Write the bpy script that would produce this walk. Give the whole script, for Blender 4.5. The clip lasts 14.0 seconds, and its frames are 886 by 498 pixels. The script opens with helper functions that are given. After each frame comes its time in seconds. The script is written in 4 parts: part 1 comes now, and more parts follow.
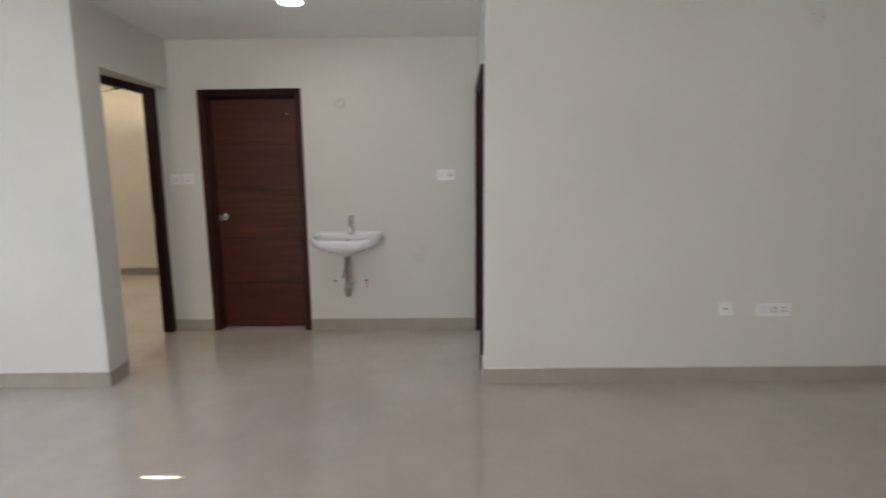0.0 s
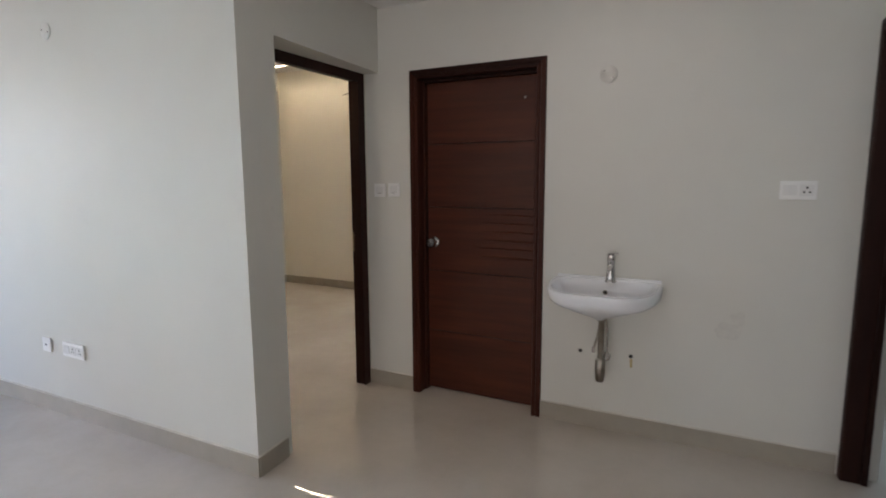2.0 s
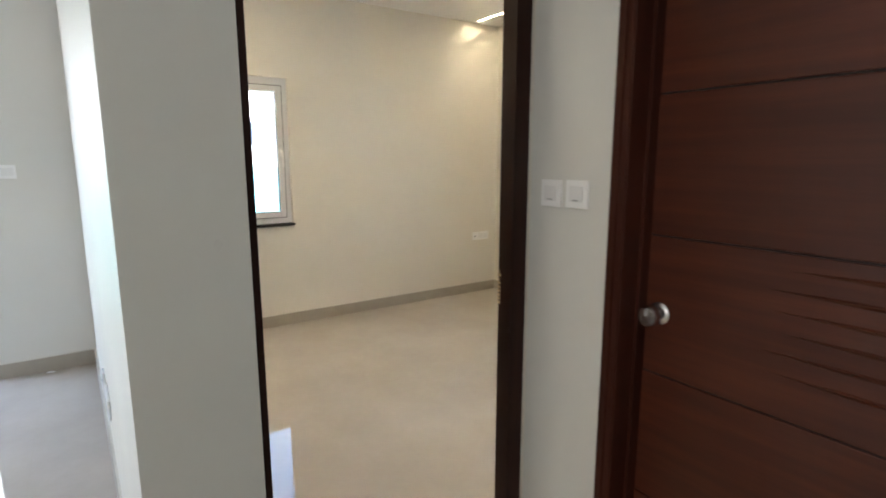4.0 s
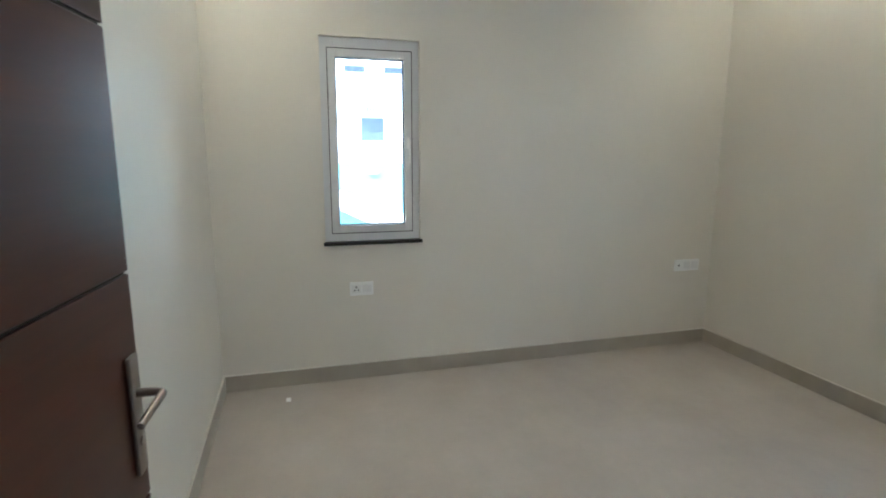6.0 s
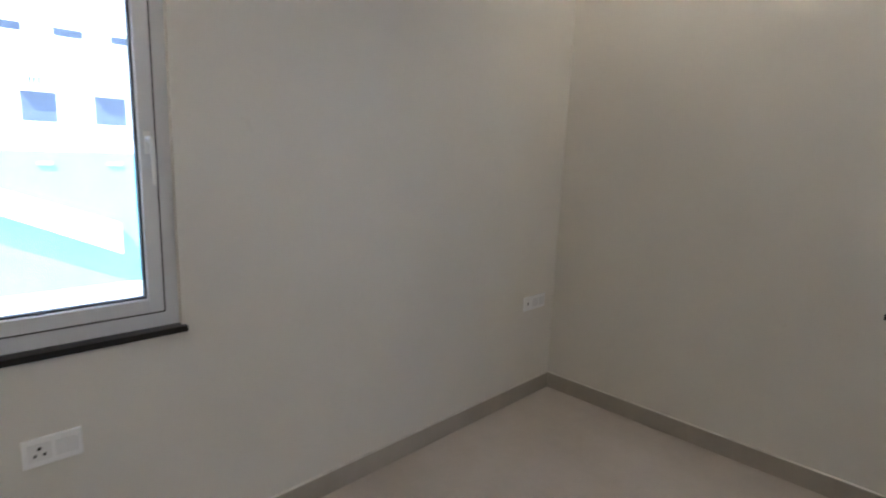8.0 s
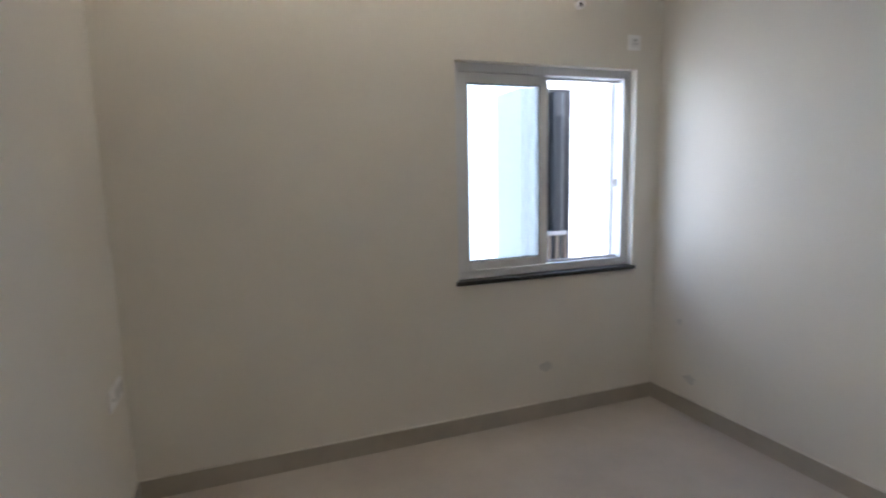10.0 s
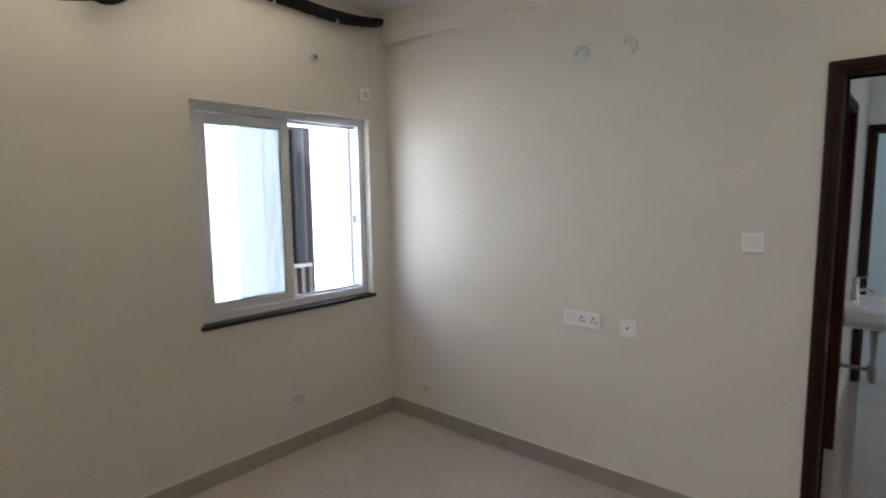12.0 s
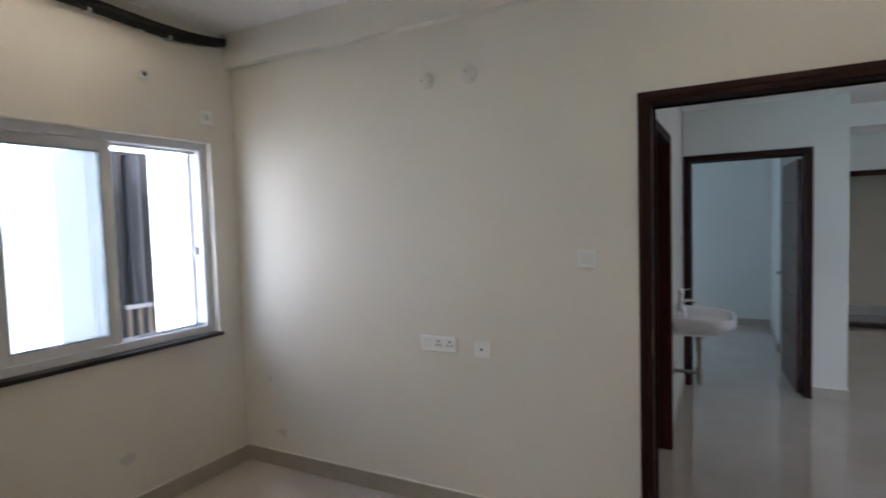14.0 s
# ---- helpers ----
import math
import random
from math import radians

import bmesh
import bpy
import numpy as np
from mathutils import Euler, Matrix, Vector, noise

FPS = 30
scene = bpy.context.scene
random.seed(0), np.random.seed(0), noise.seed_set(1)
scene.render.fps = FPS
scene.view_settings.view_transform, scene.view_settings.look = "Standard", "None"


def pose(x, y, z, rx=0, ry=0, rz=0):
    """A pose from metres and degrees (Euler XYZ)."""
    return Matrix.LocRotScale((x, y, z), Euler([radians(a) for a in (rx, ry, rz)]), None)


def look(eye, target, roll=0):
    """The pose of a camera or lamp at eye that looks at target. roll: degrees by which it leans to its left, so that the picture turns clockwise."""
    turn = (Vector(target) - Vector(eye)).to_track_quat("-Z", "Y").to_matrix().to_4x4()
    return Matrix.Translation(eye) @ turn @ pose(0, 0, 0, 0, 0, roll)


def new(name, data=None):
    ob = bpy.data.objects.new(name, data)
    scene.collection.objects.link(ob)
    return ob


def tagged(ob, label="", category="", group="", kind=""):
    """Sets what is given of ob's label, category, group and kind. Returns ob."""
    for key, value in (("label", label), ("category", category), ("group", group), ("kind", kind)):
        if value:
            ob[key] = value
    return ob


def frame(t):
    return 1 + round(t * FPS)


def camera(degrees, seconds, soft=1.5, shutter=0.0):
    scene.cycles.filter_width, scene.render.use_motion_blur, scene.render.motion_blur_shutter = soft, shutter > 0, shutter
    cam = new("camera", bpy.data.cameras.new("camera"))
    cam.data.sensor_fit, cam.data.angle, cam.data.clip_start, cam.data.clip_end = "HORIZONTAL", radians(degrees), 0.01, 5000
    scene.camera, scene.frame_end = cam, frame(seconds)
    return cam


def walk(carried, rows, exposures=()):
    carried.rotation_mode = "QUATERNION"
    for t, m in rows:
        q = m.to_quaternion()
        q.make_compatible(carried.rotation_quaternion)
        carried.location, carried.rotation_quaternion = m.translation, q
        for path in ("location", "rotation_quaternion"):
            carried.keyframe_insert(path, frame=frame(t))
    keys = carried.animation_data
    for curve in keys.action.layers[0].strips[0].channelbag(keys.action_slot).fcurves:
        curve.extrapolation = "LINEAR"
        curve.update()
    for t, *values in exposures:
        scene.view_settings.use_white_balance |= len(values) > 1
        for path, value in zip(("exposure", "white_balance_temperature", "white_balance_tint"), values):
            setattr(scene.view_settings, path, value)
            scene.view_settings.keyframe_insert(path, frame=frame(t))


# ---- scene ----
cam = camera(79.9, 14.0, soft=1.8, shutter=0.3)

EXPOSURES = [(0, 3.25, 6550, 17), (0.5, 3.05, 6500, 17), (1.0, 3.0, 6450, 17), (2.0, 2.97, 6500, 17), (3.0, 3.12, 6500, 16), (3.5, 3.37, 6700, 17), (4.0, 3.5, 6400, 11), (4.2, 3.35, 6080, 6), (6.3, 2.94, 5300, 7), (7.2, 2.71, 5400, 13), (9.3, 2.57, 5450, 17), (10.3, 2.45, 5570, 15), (11.5, 2.44, 5800, 15), (12.0, 2.48, 5880, 15), (12.5, 2.41, 5720, 14), (13.2, 2.41, 5680, 15), (14, 2.43, 5780, 16)]
PATH = [
    (0, (0.741, 0.249, 1.427), (0.69, 2.225, 1.124), -0.6),
    (0.3, (0.666, 0.468, 1.437), (0.335, 2.414, 1.114), 0.2),
    (0.5, (0.626, 0.574, 1.431), (0.203, 2.502, 1.108), 0.4),
    (0.8, (0.602, 0.778, 1.444), (0.06, 2.676, 1.118), 0.3),
    (1, (0.591, 0.941, 1.432), (-0.021, 2.82, 1.119), 0.3),
    (1.3, (0.524, 1.195, 1.43), (-0.179, 3.046, 1.145), 0.2),
    (1.5, (0.473, 1.358, 1.432), (-0.291, 3.186, 1.151), 0.2),
    (1.8, (0.357, 1.668, 1.432), (-0.497, 3.456, 1.163), -0.2),
    (2, (0.311, 1.844, 1.435), (-0.596, 3.607, 1.168), -0.3),
    (2.3, (0.219, 2.125, 1.419), (-0.754, 3.853, 1.157), -0.3),
    (2.5, (0.186, 2.311, 1.434), (-0.849, 4.003, 1.177), -0.2),
    (2.8, (0.069, 2.557, 1.424), (-1.051, 4.192, 1.154), -0.2),
    (3, (-0.031, 2.739, 1.41), (-1.223, 4.321, 1.132), 0.2),
    (3.3, (-0.133, 3.001, 1.44), (-1.469, 4.46, 1.139), 0.1),
    (3.5, (-0.224, 3.168, 1.435), (-1.645, 4.539, 1.119), -0.1),
    (3.8, (-0.347, 3.418, 1.467), (-1.904, 4.629, 1.138), -0.3),
    (4, (-0.439, 3.527, 1.47), (-2.067, 4.638, 1.13), 0.0),
    (4.2, (-0.566, 3.652, 1.457), (-2.261, 4.653, 1.105), -0.2),
    (6.3, (-1.859, 4.303, 1.447), (-3.756, 4.833, 1.097), 0.3),
    (6.5, (-1.979, 4.329, 1.454), (-3.854, 4.929, 1.1), 0.5),
    (7, (-2.349, 4.414, 1.474), (-4.121, 5.272, 1.12), 1.0),
    (7.2, (-2.509, 4.42, 1.501), (-4.218, 5.39, 1.127), 1.7),
    (9.3, (-4.141, 4.573, 1.537), (-4.39, 6.535, 1.244), -1.6),
    (9.5, (-4.27, 4.624, 1.564), (-4.241, 6.601, 1.259), -1.7),
    (9.8, (-4.353, 4.629, 1.542), (-3.938, 6.564, 1.251), -1.6),
    (10, (-4.418, 4.635, 1.519), (-3.726, 6.49, 1.236), -1.3),
    (10.3, (-4.445, 4.604, 1.527), (-3.412, 6.291, 1.239), -0.7),
    (10.5, (-4.491, 4.605, 1.537), (-3.228, 6.128, 1.245), -0.2),
    (10.8, (-4.512, 4.561, 1.531), (-3.048, 5.893, 1.246), -0.1),
    (11, (-4.518, 4.548, 1.541), (-2.954, 5.761, 1.252), -0.4),
    (11.3, (-4.495, 4.501, 1.549), (-2.841, 5.587, 1.261), -0.2),
    (11.5, (-4.503, 4.503, 1.555), (-2.853, 5.6, 1.281), -0.2),
    (11.7, (-4.503, 4.496, 1.571), (-2.921, 5.692, 1.314), -0.3),
    (12, (-4.533, 4.508, 1.636), (-3.053, 5.835, 1.411), -0.7),
    (12.3, (-4.554, 4.512, 1.69), (-3.177, 5.951, 1.505), -0.9),
    (12.5, (-4.569, 4.525, 1.709), (-3.231, 6.003, 1.557), -1.0),
    (13, (-4.569, 4.522, 1.714), (-3.225, 6.0, 1.622), -1.3),
    (13.3, (-4.55, 4.512, 1.668), (-3.121, 5.911, 1.603), -1.5),
    (13.5, (-4.515, 4.507, 1.636), (-2.996, 5.807, 1.569), -1.7),
    (13.8, (-4.433, 4.455, 1.596), (-2.771, 5.566, 1.513), -1.8),
    (14, (-4.38, 4.429, 1.582), (-2.633, 5.396, 1.476), -1.7),
]
walk(cam, [(t, look(e, a, r)) for t, e, a, r in PATH], EXPOSURES)

# ---------------- world and light ----------------
SUN_EL, SUN_AZ = 52, 150
world = bpy.data.worlds.new("sky")
scene.world = world
world.use_nodes = True
wn = world.node_tree
sky = wn.nodes.new("ShaderNodeTexSky")
sky.sky_type, sky.sun_disc = "NISHITA", False
sky.sun_elevation, sky.sun_rotation = radians(SUN_EL), radians(SUN_AZ)
wn.links.new(sky.outputs["Color"], wn.nodes["Background"].inputs["Color"])
wn.nodes["Background"].inputs["Strength"].default_value = 0.15
sun = bpy.data.lights.new("sun", "SUN")
sun.energy, sun.angle, sun.color = 3.2, radians(0.5), (1.0, 0.95, 0.88)
sun_dir = Vector((math.sin(radians(SUN_AZ)) * math.cos(radians(SUN_EL)), math.cos(radians(SUN_AZ)) * math.cos(radians(SUN_EL)), math.sin(radians(SUN_EL))))
new("sun", sun).matrix_world = look(sun_dir * 60, (0, 0, 0))


def area_light(name, eye, target, w, h, watts, color, spread=180):
    """An area lamp standing in for sky light."""
    d = bpy.data.lights.new(name, "AREA")
    d.shape, d.size, d.size_y, d.energy, d.color, d.spread = "RECTANGLE", w, h, watts, color, radians(spread)
    new(name, d).matrix_world = look(eye, target)


area_light("balcony_window_light", (-4.72, 1.35, 1.4), (-2.7, 1.35, 0.2), 1.7, 1.5, 1.5, (0.60, 0.80, 1.0), 80)
# added fill before the closed south wall, which has no window
area_light("living_fill_light", (0.0, -2.9, 1.45), (0.0, 3, 1.3), 3.0, 1.7, 7.8, (1.0, 0.97, 0.935))
area_light("room_window_light", (2.6, 6.9, 1.6), (2.6, 4, 1.2), 1.1, 1.2, 2.9, (0.64, 0.84, 1.0))


# ---------------- materials ----------------
def material(name, rough=0.5, metal=0.0):
    m = bpy.data.materials.new(name)
    m.use_nodes = True
    p = m.node_tree.nodes["Principled BSDF"]
    p.inputs["Roughness"].default_value = rough
    p.inputs["Metallic"].default_value = metal
    return m, m.node_tree, p


def node(t, kind, **inputs):
    n = t.nodes.new(kind)
    for k, v in inputs.items():
        n.inputs[k].default_value = v
    return n


def coords(t, scale):
    c = t.nodes.new("ShaderNodeNewGeometry")
    m = t.nodes.new("ShaderNodeMapping")
    m.inputs["Scale"].default_value = scale
    t.links.new(c.outputs["Position"], m.inputs["Vector"])
    return m.outputs["Vector"]


def local_coords(t, scale):
    c = t.nodes.new("ShaderNodeTexCoord")
    m = t.nodes.new("ShaderNodeMapping")
    m.inputs["Scale"].default_value = scale
    t.links.new(c.outputs["Object"], m.inputs["Vector"])
    return m.outputs["Vector"]


def ramp(t, fac, stops):
    r = t.nodes.new("ShaderNodeValToRGB")
    e = r.color_ramp.elements
    e[0].position, e[0].color = stops[0][0], (*stops[0][1], 1)
    e[1].position, e[1].color = stops[-1][0], (*stops[-1][1], 1)
    for pos, col in stops[1:-1]:
        e.new(pos).color = (*col, 1)
    t.links.new(fac, r.inputs["Fac"])
    return r.outputs["Color"]


def mix(t, fac, a, b, how="MIX"):
    n = t.nodes.new("ShaderNodeMix")
    n.data_type, n.blend_type = "RGBA", how
    for sock, v in ((n.inputs[0], fac), (n.inputs[6], a), (n.inputs[7], b)):
        if isinstance(v, bpy.types.NodeSocket):
            t.links.new(v, sock)
        else:
            sock.default_value = v if isinstance(v, float) else (*v, 1)
    return n.outputs[2]


def noise_tex(t, vec, scale, detail=4.0, rough=0.55):
    n = node(t, "ShaderNodeTexNoise", Scale=scale, Detail=detail, Roughness=rough)
    t.links.new(vec, n.inputs["Vector"])
    return n.outputs["Fac"]


def bump(t, p, height, strength, distance):
    b = node(t, "ShaderNodeBump", Strength=strength, Distance=distance)
    t.links.new(height, b.inputs["Height"])
    t.links.new(b.outputs["Normal"], p.inputs["Normal"])


def paint(name, colour, spread=0.03, rough=0.5):
    """Roller-painted plaster: faint patches, fine stipple, a few scuffs."""
    m, t, p = material(name, rough)
    v = coords(t, (1, 1, 1))
    lo = tuple(c * (1 - spread) for c in colour)
    hi = tuple(min(1, c * (1 + spread)) for c in colour)
    base = ramp(t, noise_tex(t, v, 1.3, 5.0), [(0.3, lo), (0.7, hi)])
    scuff = ramp(t, noise_tex(t, v, 5.5, 6.0, 0.7), [(0.68, (1, 1, 1)), (0.8, (0.93, 0.92, 0.9))])
    t.links.new(mix(t, 1.0, base, scuff, "MULTIPLY"), p.inputs["Base Color"])
    bump(t, p, noise_tex(t, v, 160, 3.0), 0.12, 0.002)
    return m


def polished_floor(name):
    """Polished vitrified tile, 0.8 m square, with hair-thin joints and soft clouding."""
    m, t, p = material(name, 0.1)
    p.inputs["Specular IOR Level"].default_value = 0.8
    v = coords(t, (1, 1, 1))
    cloud = ramp(t, noise_tex(t, v, 1.6, 8.0, 0.65), [(0.25, (0.485, 0.432, 0.374)), (0.5, (0.54, 0.487, 0.427)), (0.75, (0.60, 0.547, 0.487))])
    fine = ramp(t, noise_tex(t, v, 26, 6.0, 0.7), [(0.3, (0.98, 0.98, 0.98)), (0.7, (1, 1, 1))])
    col = mix(t, 1.0, cloud, fine, "MULTIPLY")
    b = node(t, "ShaderNodeTexBrick", Scale=1.0)
    b.offset, b.squash = 0.0, 1.0
    b.inputs["Brick Width"].default_value = b.inputs["Row Height"].default_value = 0.8
    b.inputs["Mortar Size"].default_value = 0.0012
    b.inputs["Mortar Smooth"].default_value = 0.0
    b.inputs["Color1"].default_value = b.inputs["Color2"].default_value = (1, 1, 1, 1)
    b.inputs["Mortar"].default_value = (0.97, 0.965, 0.96, 1)
    t.links.new(v, b.inputs["Vector"])
    t.links.new(mix(t, 1.0, col, b.outputs["Color"], "MULTIPLY"), p.inputs["Base Color"])
    r = node(t, "ShaderNodeMapRange")
    t.links.new(noise_tex(t, v, 3.0, 6.0), r.inputs["Value"])
    r.inputs["To Min"].default_value, r.inputs["To Max"].default_value = 0.012, 0.04
    t.links.new(r.outputs["Result"], p.inputs["Roughness"])
    bump(t, p, noise_tex(t, v, 2.2, 2.0), 0.015, 0.003)
    return m


def wood(name, dark, mid, light, along, rough=0.35, gloss=0.4):
    """Stained veneer; along is the axis of the grain in the part's own space."""
    m, t, p = material(name, rough)
    s = [16.0, 16.0, 16.0]
    s["xyz".index(along)] = 0.9
    v = local_coords(t, s)
    g = noise_tex(t, v, 1.4, 7.0, 0.62)
    col = ramp(t, g, [(0.3, dark), (0.5, mid), (0.72, light)])
    p.inputs["Specular IOR Level"].default_value = gloss
    big = [2.6, 2.6, 5.0] if along == "x" else [5.0, 5.0, 2.0]
    band = ramp(t, noise_tex(t, local_coords(t, [q * (0.25 if "xyz"[i] == along else 1) for i, q in enumerate(big)]), 1.0, 3.0), [(0.35, (0.84, 0.82, 0.82)), (0.65, (1.1, 1.08, 1.05))])
    t.links.new(mix(t, 1.0, col, band, "MULTIPLY"), p.inputs["Base Color"])
    bump(t, p, g, 0.15, 0.001)
    return m


def plain(name, colour, rough=0.4, metal=0.0, spread=0.06, scale=20.0, relief=0.05):
    m, t, p = material(name, rough, metal)
    v = local_coords(t, (1, 1, 1))
    f = noise_tex(t, v, scale, 5.0)
    t.links.new(ramp(t, f, [(0.3, tuple(c * (1 - spread) for c in colour)), (0.7, tuple(min(1, c * (1 + spread)) for c in colour))]), p.inputs["Base Color"])
    bump(t, p, f, relief, 0.001)
    return m


def glowing(name, colour, strength):
    m = bpy.data.materials.new(name)
    m.use_nodes = True
    p = m.node_tree.nodes["Principled BSDF"]
    p.inputs["Base Color"].default_value = (0.9, 0.9, 0.9, 1)
    p.inputs["Emission Color"].default_value = (*colour, 1)
    p.inputs["Emission Strength"].default_value = strength
    return m


def clear_glass(name, tint, film=0.0):
    """Thin pane: passes light straight, with a gloss; film is how much a milky protective film veils it."""
    m = bpy.data.materials.new(name)
    m.use_nodes = True
    t = m.node_tree
    t.nodes.remove(t.nodes["Principled BSDF"])
    out = t.nodes["Material Output"]
    tr = node(t, "ShaderNodeBsdfTransparent", Color=(*tint, 1))
    gl = node(t, "ShaderNodeBsdfGlossy", Roughness=0.02)
    fr = node(t, "ShaderNodeFresnel", IOR=1.45)
    mx = t.nodes.new("ShaderNodeMixShader")
    t.links.new(fr.outputs[0], mx.inputs[0])
    t.links.new(tr.outputs[0], mx.inputs[1])
    t.links.new(gl.outputs[0], mx.inputs[2])
    last = mx
    if film:
        tl = node(t, "ShaderNodeBsdfTranslucent", Color=(0.95, 0.98, 1.0, 1))
        last = t.nodes.new("ShaderNodeMixShader")
        last.inputs[0].default_value = film
        t.links.new(mx.outputs[0], last.inputs[1])
        t.links.new(tl.outputs[0], last.inputs[2])
    t.links.new(last.outputs[0], out.inputs["Surface"])
    return m


WALL = paint("wall_paint", (0.72, 0.712, 0.664))
WALL_B = paint("bedroom_paint", (0.75, 0.717, 0.645))
# lobby beige, warmed and lightened to carry the lobby's own warm light
LOBBY = paint("lobby_paint", (0.74, 0.61, 0.45))
CEIL = paint("ceiling_paint", (0.87, 0.87, 0.855))
FLOOR = polished_floor("floor_tile")
SKIRT = plain("skirting_tile", (0.40, 0.36, 0.30), 0.3, 0, 0.07, 6.0)
DOOR_WOOD = wood("door_veneer", (0.056, 0.0125, 0.0053), (0.074, 0.0172, 0.0071), (0.100, 0.0252, 0.0100), "x", 0.36)
# one frame wood: shade darkens the first two, the bathroom jambs keep the lit tone
FRAME_SHADE_V = wood("shaded_upright_wood", (0.018, 0.0050, 0.0032), (0.025, 0.0068, 0.0041), (0.034, 0.0095, 0.0053), "z", 0.52, 0.2)
FRAME_SHADE_H = wood("shaded_head_wood", (0.018, 0.0050, 0.0032), (0.025, 0.0068, 0.0041), (0.034, 0.0095, 0.0053), "x", 0.52, 0.2)
FRAME_LIT = wood("lit_frame_wood", (0.040, 0.0105, 0.0058), (0.054, 0.014, 0.0075), (0.07, 0.019, 0.0095), "z", 0.42, 0.25)
LEAF_B = wood("bedroom_door_veneer", (0.046, 0.0105, 0.0055), (0.062, 0.0145, 0.0072), (0.084, 0.021, 0.0098), "x", 0.33)
GROOVE = plain("groove_dark", (0.015, 0.006, 0.004), 0.6)
TARNISH = plain("tarnished_chrome", (0.30, 0.27, 0.23), 0.28, 1.0, 0.25, 25.0)
CHROME = plain("chrome", (0.56, 0.55, 0.54), 0.26, 1.0, 0.03)
STEEL = plain("brushed_steel", (0.33, 0.30, 0.275), 0.3, 1.0, 0.05)
CERAMIC = plain("white_ceramic", (0.84, 0.85, 0.88), 0.2, 0, 0.01, 3.0, 0.0)
PLASTIC = plain("white_plastic", (0.89, 0.89, 0.88), 0.28, 0, 0.01)
PLASTIC2 = plain("rocker_plastic", (0.85, 0.85, 0.84), 0.25, 0, 0.01)
DARK = plain("dark_hole", (0.012, 0.012, 0.012), 0.7)
UPVC = plain("upvc_white", (0.72, 0.73, 0.745), 0.35, 0, 0.02, 8.0)
GASKET = plain("rubber_gasket", (0.05, 0.05, 0.055), 0.6)
GRANITE = plain("black_granite", (0.012, 0.011, 0.011), 0.42, 0, 0.5, 220.0, 0.0)
FOAM = plain("black_foam", (0.010, 0.0095, 0.009), 0.92, 0, 0.3, 60.0, 0.4)
TAPE = plain("grey_tape", (0.018, 0.0165, 0.015), 0.5, 0, 0.3, 50.0, 0.3)
COVER = plain("clear_cover_plastic", (0.68, 0.67, 0.625), 0.3, 0, 0.03)
GLASS = clear_glass("window_glass", (0.93, 0.98, 0.985))
GLASS_F = clear_glass("filmed_glass", (0.97, 0.99, 1.0), 0.25)
LED = glowing("led_strip", (1.0, 0.825, 0.56), 7.9)
LED_S = glowing("added_led_strip", (1.0, 0.825, 0.56), 11.7)
LED_R = glowing("downlight_glow", (1.0, 0.95, 0.88), 5.6)
SMUDGE_H = plain("hall_smudge", (0.685, 0.675, 0.63), 0.6, 0, 0.05, 30.0)
SMUDGE = plain("wall_smudge", (0.60, 0.585, 0.54), 0.6, 0, 0.06, 30.0)
HINGE = plain("dull_bronze", (0.055, 0.04, 0.035), 0.4, 0.6, 0.2, 40.0)
PALE_EDGE = plain("skirting_pale_edge", (0.72, 0.69, 0.62), 0.7, 0, 0.12, 14.0)
COVER_B = plain("bedroom_cover_plastic", (0.68, 0.66, 0.61), 0.3, 0, 0.03)
RAW_WOOD = plain("bare_wood", (0.42, 0.32, 0.2), 0.7, 0, 0.25, 60.0, 0.3)
RUST = plain("rust_drip", (0.50, 0.40, 0.20), 0.6, 0, 0.2, 60.0)


# ---------------- mesh helpers ----------------
def box(bm, lo, hi, bevel=0.0, seg=2):
    vs = [bm.verts.new((x, y, z)) for x in (lo[0], hi[0]) for y in (lo[1], hi[1]) for z in (lo[2], hi[2])]
    fs = [bm.faces.new([vs[i] for i in q]) for q in ((0, 1, 3, 2), (4, 6, 7, 5), (0, 4, 5, 1), (2, 3, 7, 6), (0, 2, 6, 4), (1, 5, 7, 3))]
    if bevel:
        es = {e for f in fs for e in f.edges}
        bmesh.ops.bevel(bm, geom=list(es), offset=bevel, segments=seg, affect="EDGES", profile=0.6)
    return bm


def boxes(*items, bevel=0.0):
    bm = bmesh.new()
    for lo, hi in items:
        box(bm, lo, hi, bevel)
    return bm


def prism(points, z0, z1):
    bm = bmesh.new()
    a = [bm.verts.new((x, y, z0)) for x, y in points]
    b = [bm.verts.new((x, y, z1)) for x, y in points]
    n = len(points)
    bm.faces.new(a[::-1])
    bm.faces.new(b)
    for i in range(n):
        bm.faces.new((a[i], a[(i + 1) % n], b[(i + 1) % n], b[i]))
    return bm


def lathe(profile, n=28, axis="z", bm=None, at=(0, 0, 0)):
    """Turns (radius, height) pairs about an axis."""
    bm = bm or bmesh.new()
    turn = {"z": lambda r, h, c, s: (r * c, r * s, h), "x": lambda r, h, c, s: (h, r * c, r * s), "y": lambda r, h, c, s: (r * c, h, r * s)}[axis]
    rings = []
    for r, h in profile:
        rings.append([bm.verts.new(Vector(turn(max(r, 1e-4), h, math.cos(2 * math.pi * i / n), math.sin(2 * math.pi * i / n))) + Vector(at)) for i in range(n)])
    for a, b in zip(rings, rings[1:]):
        for i in range(n):
            bm.faces.new((a[i], a[(i + 1) % n], b[(i + 1) % n], b[i]))
    bm.faces.new(rings[0][::-1])
    bm.faces.new(rings[-1])
    bmesh.ops.recalc_face_normals(bm, faces=bm.faces)
    return bm


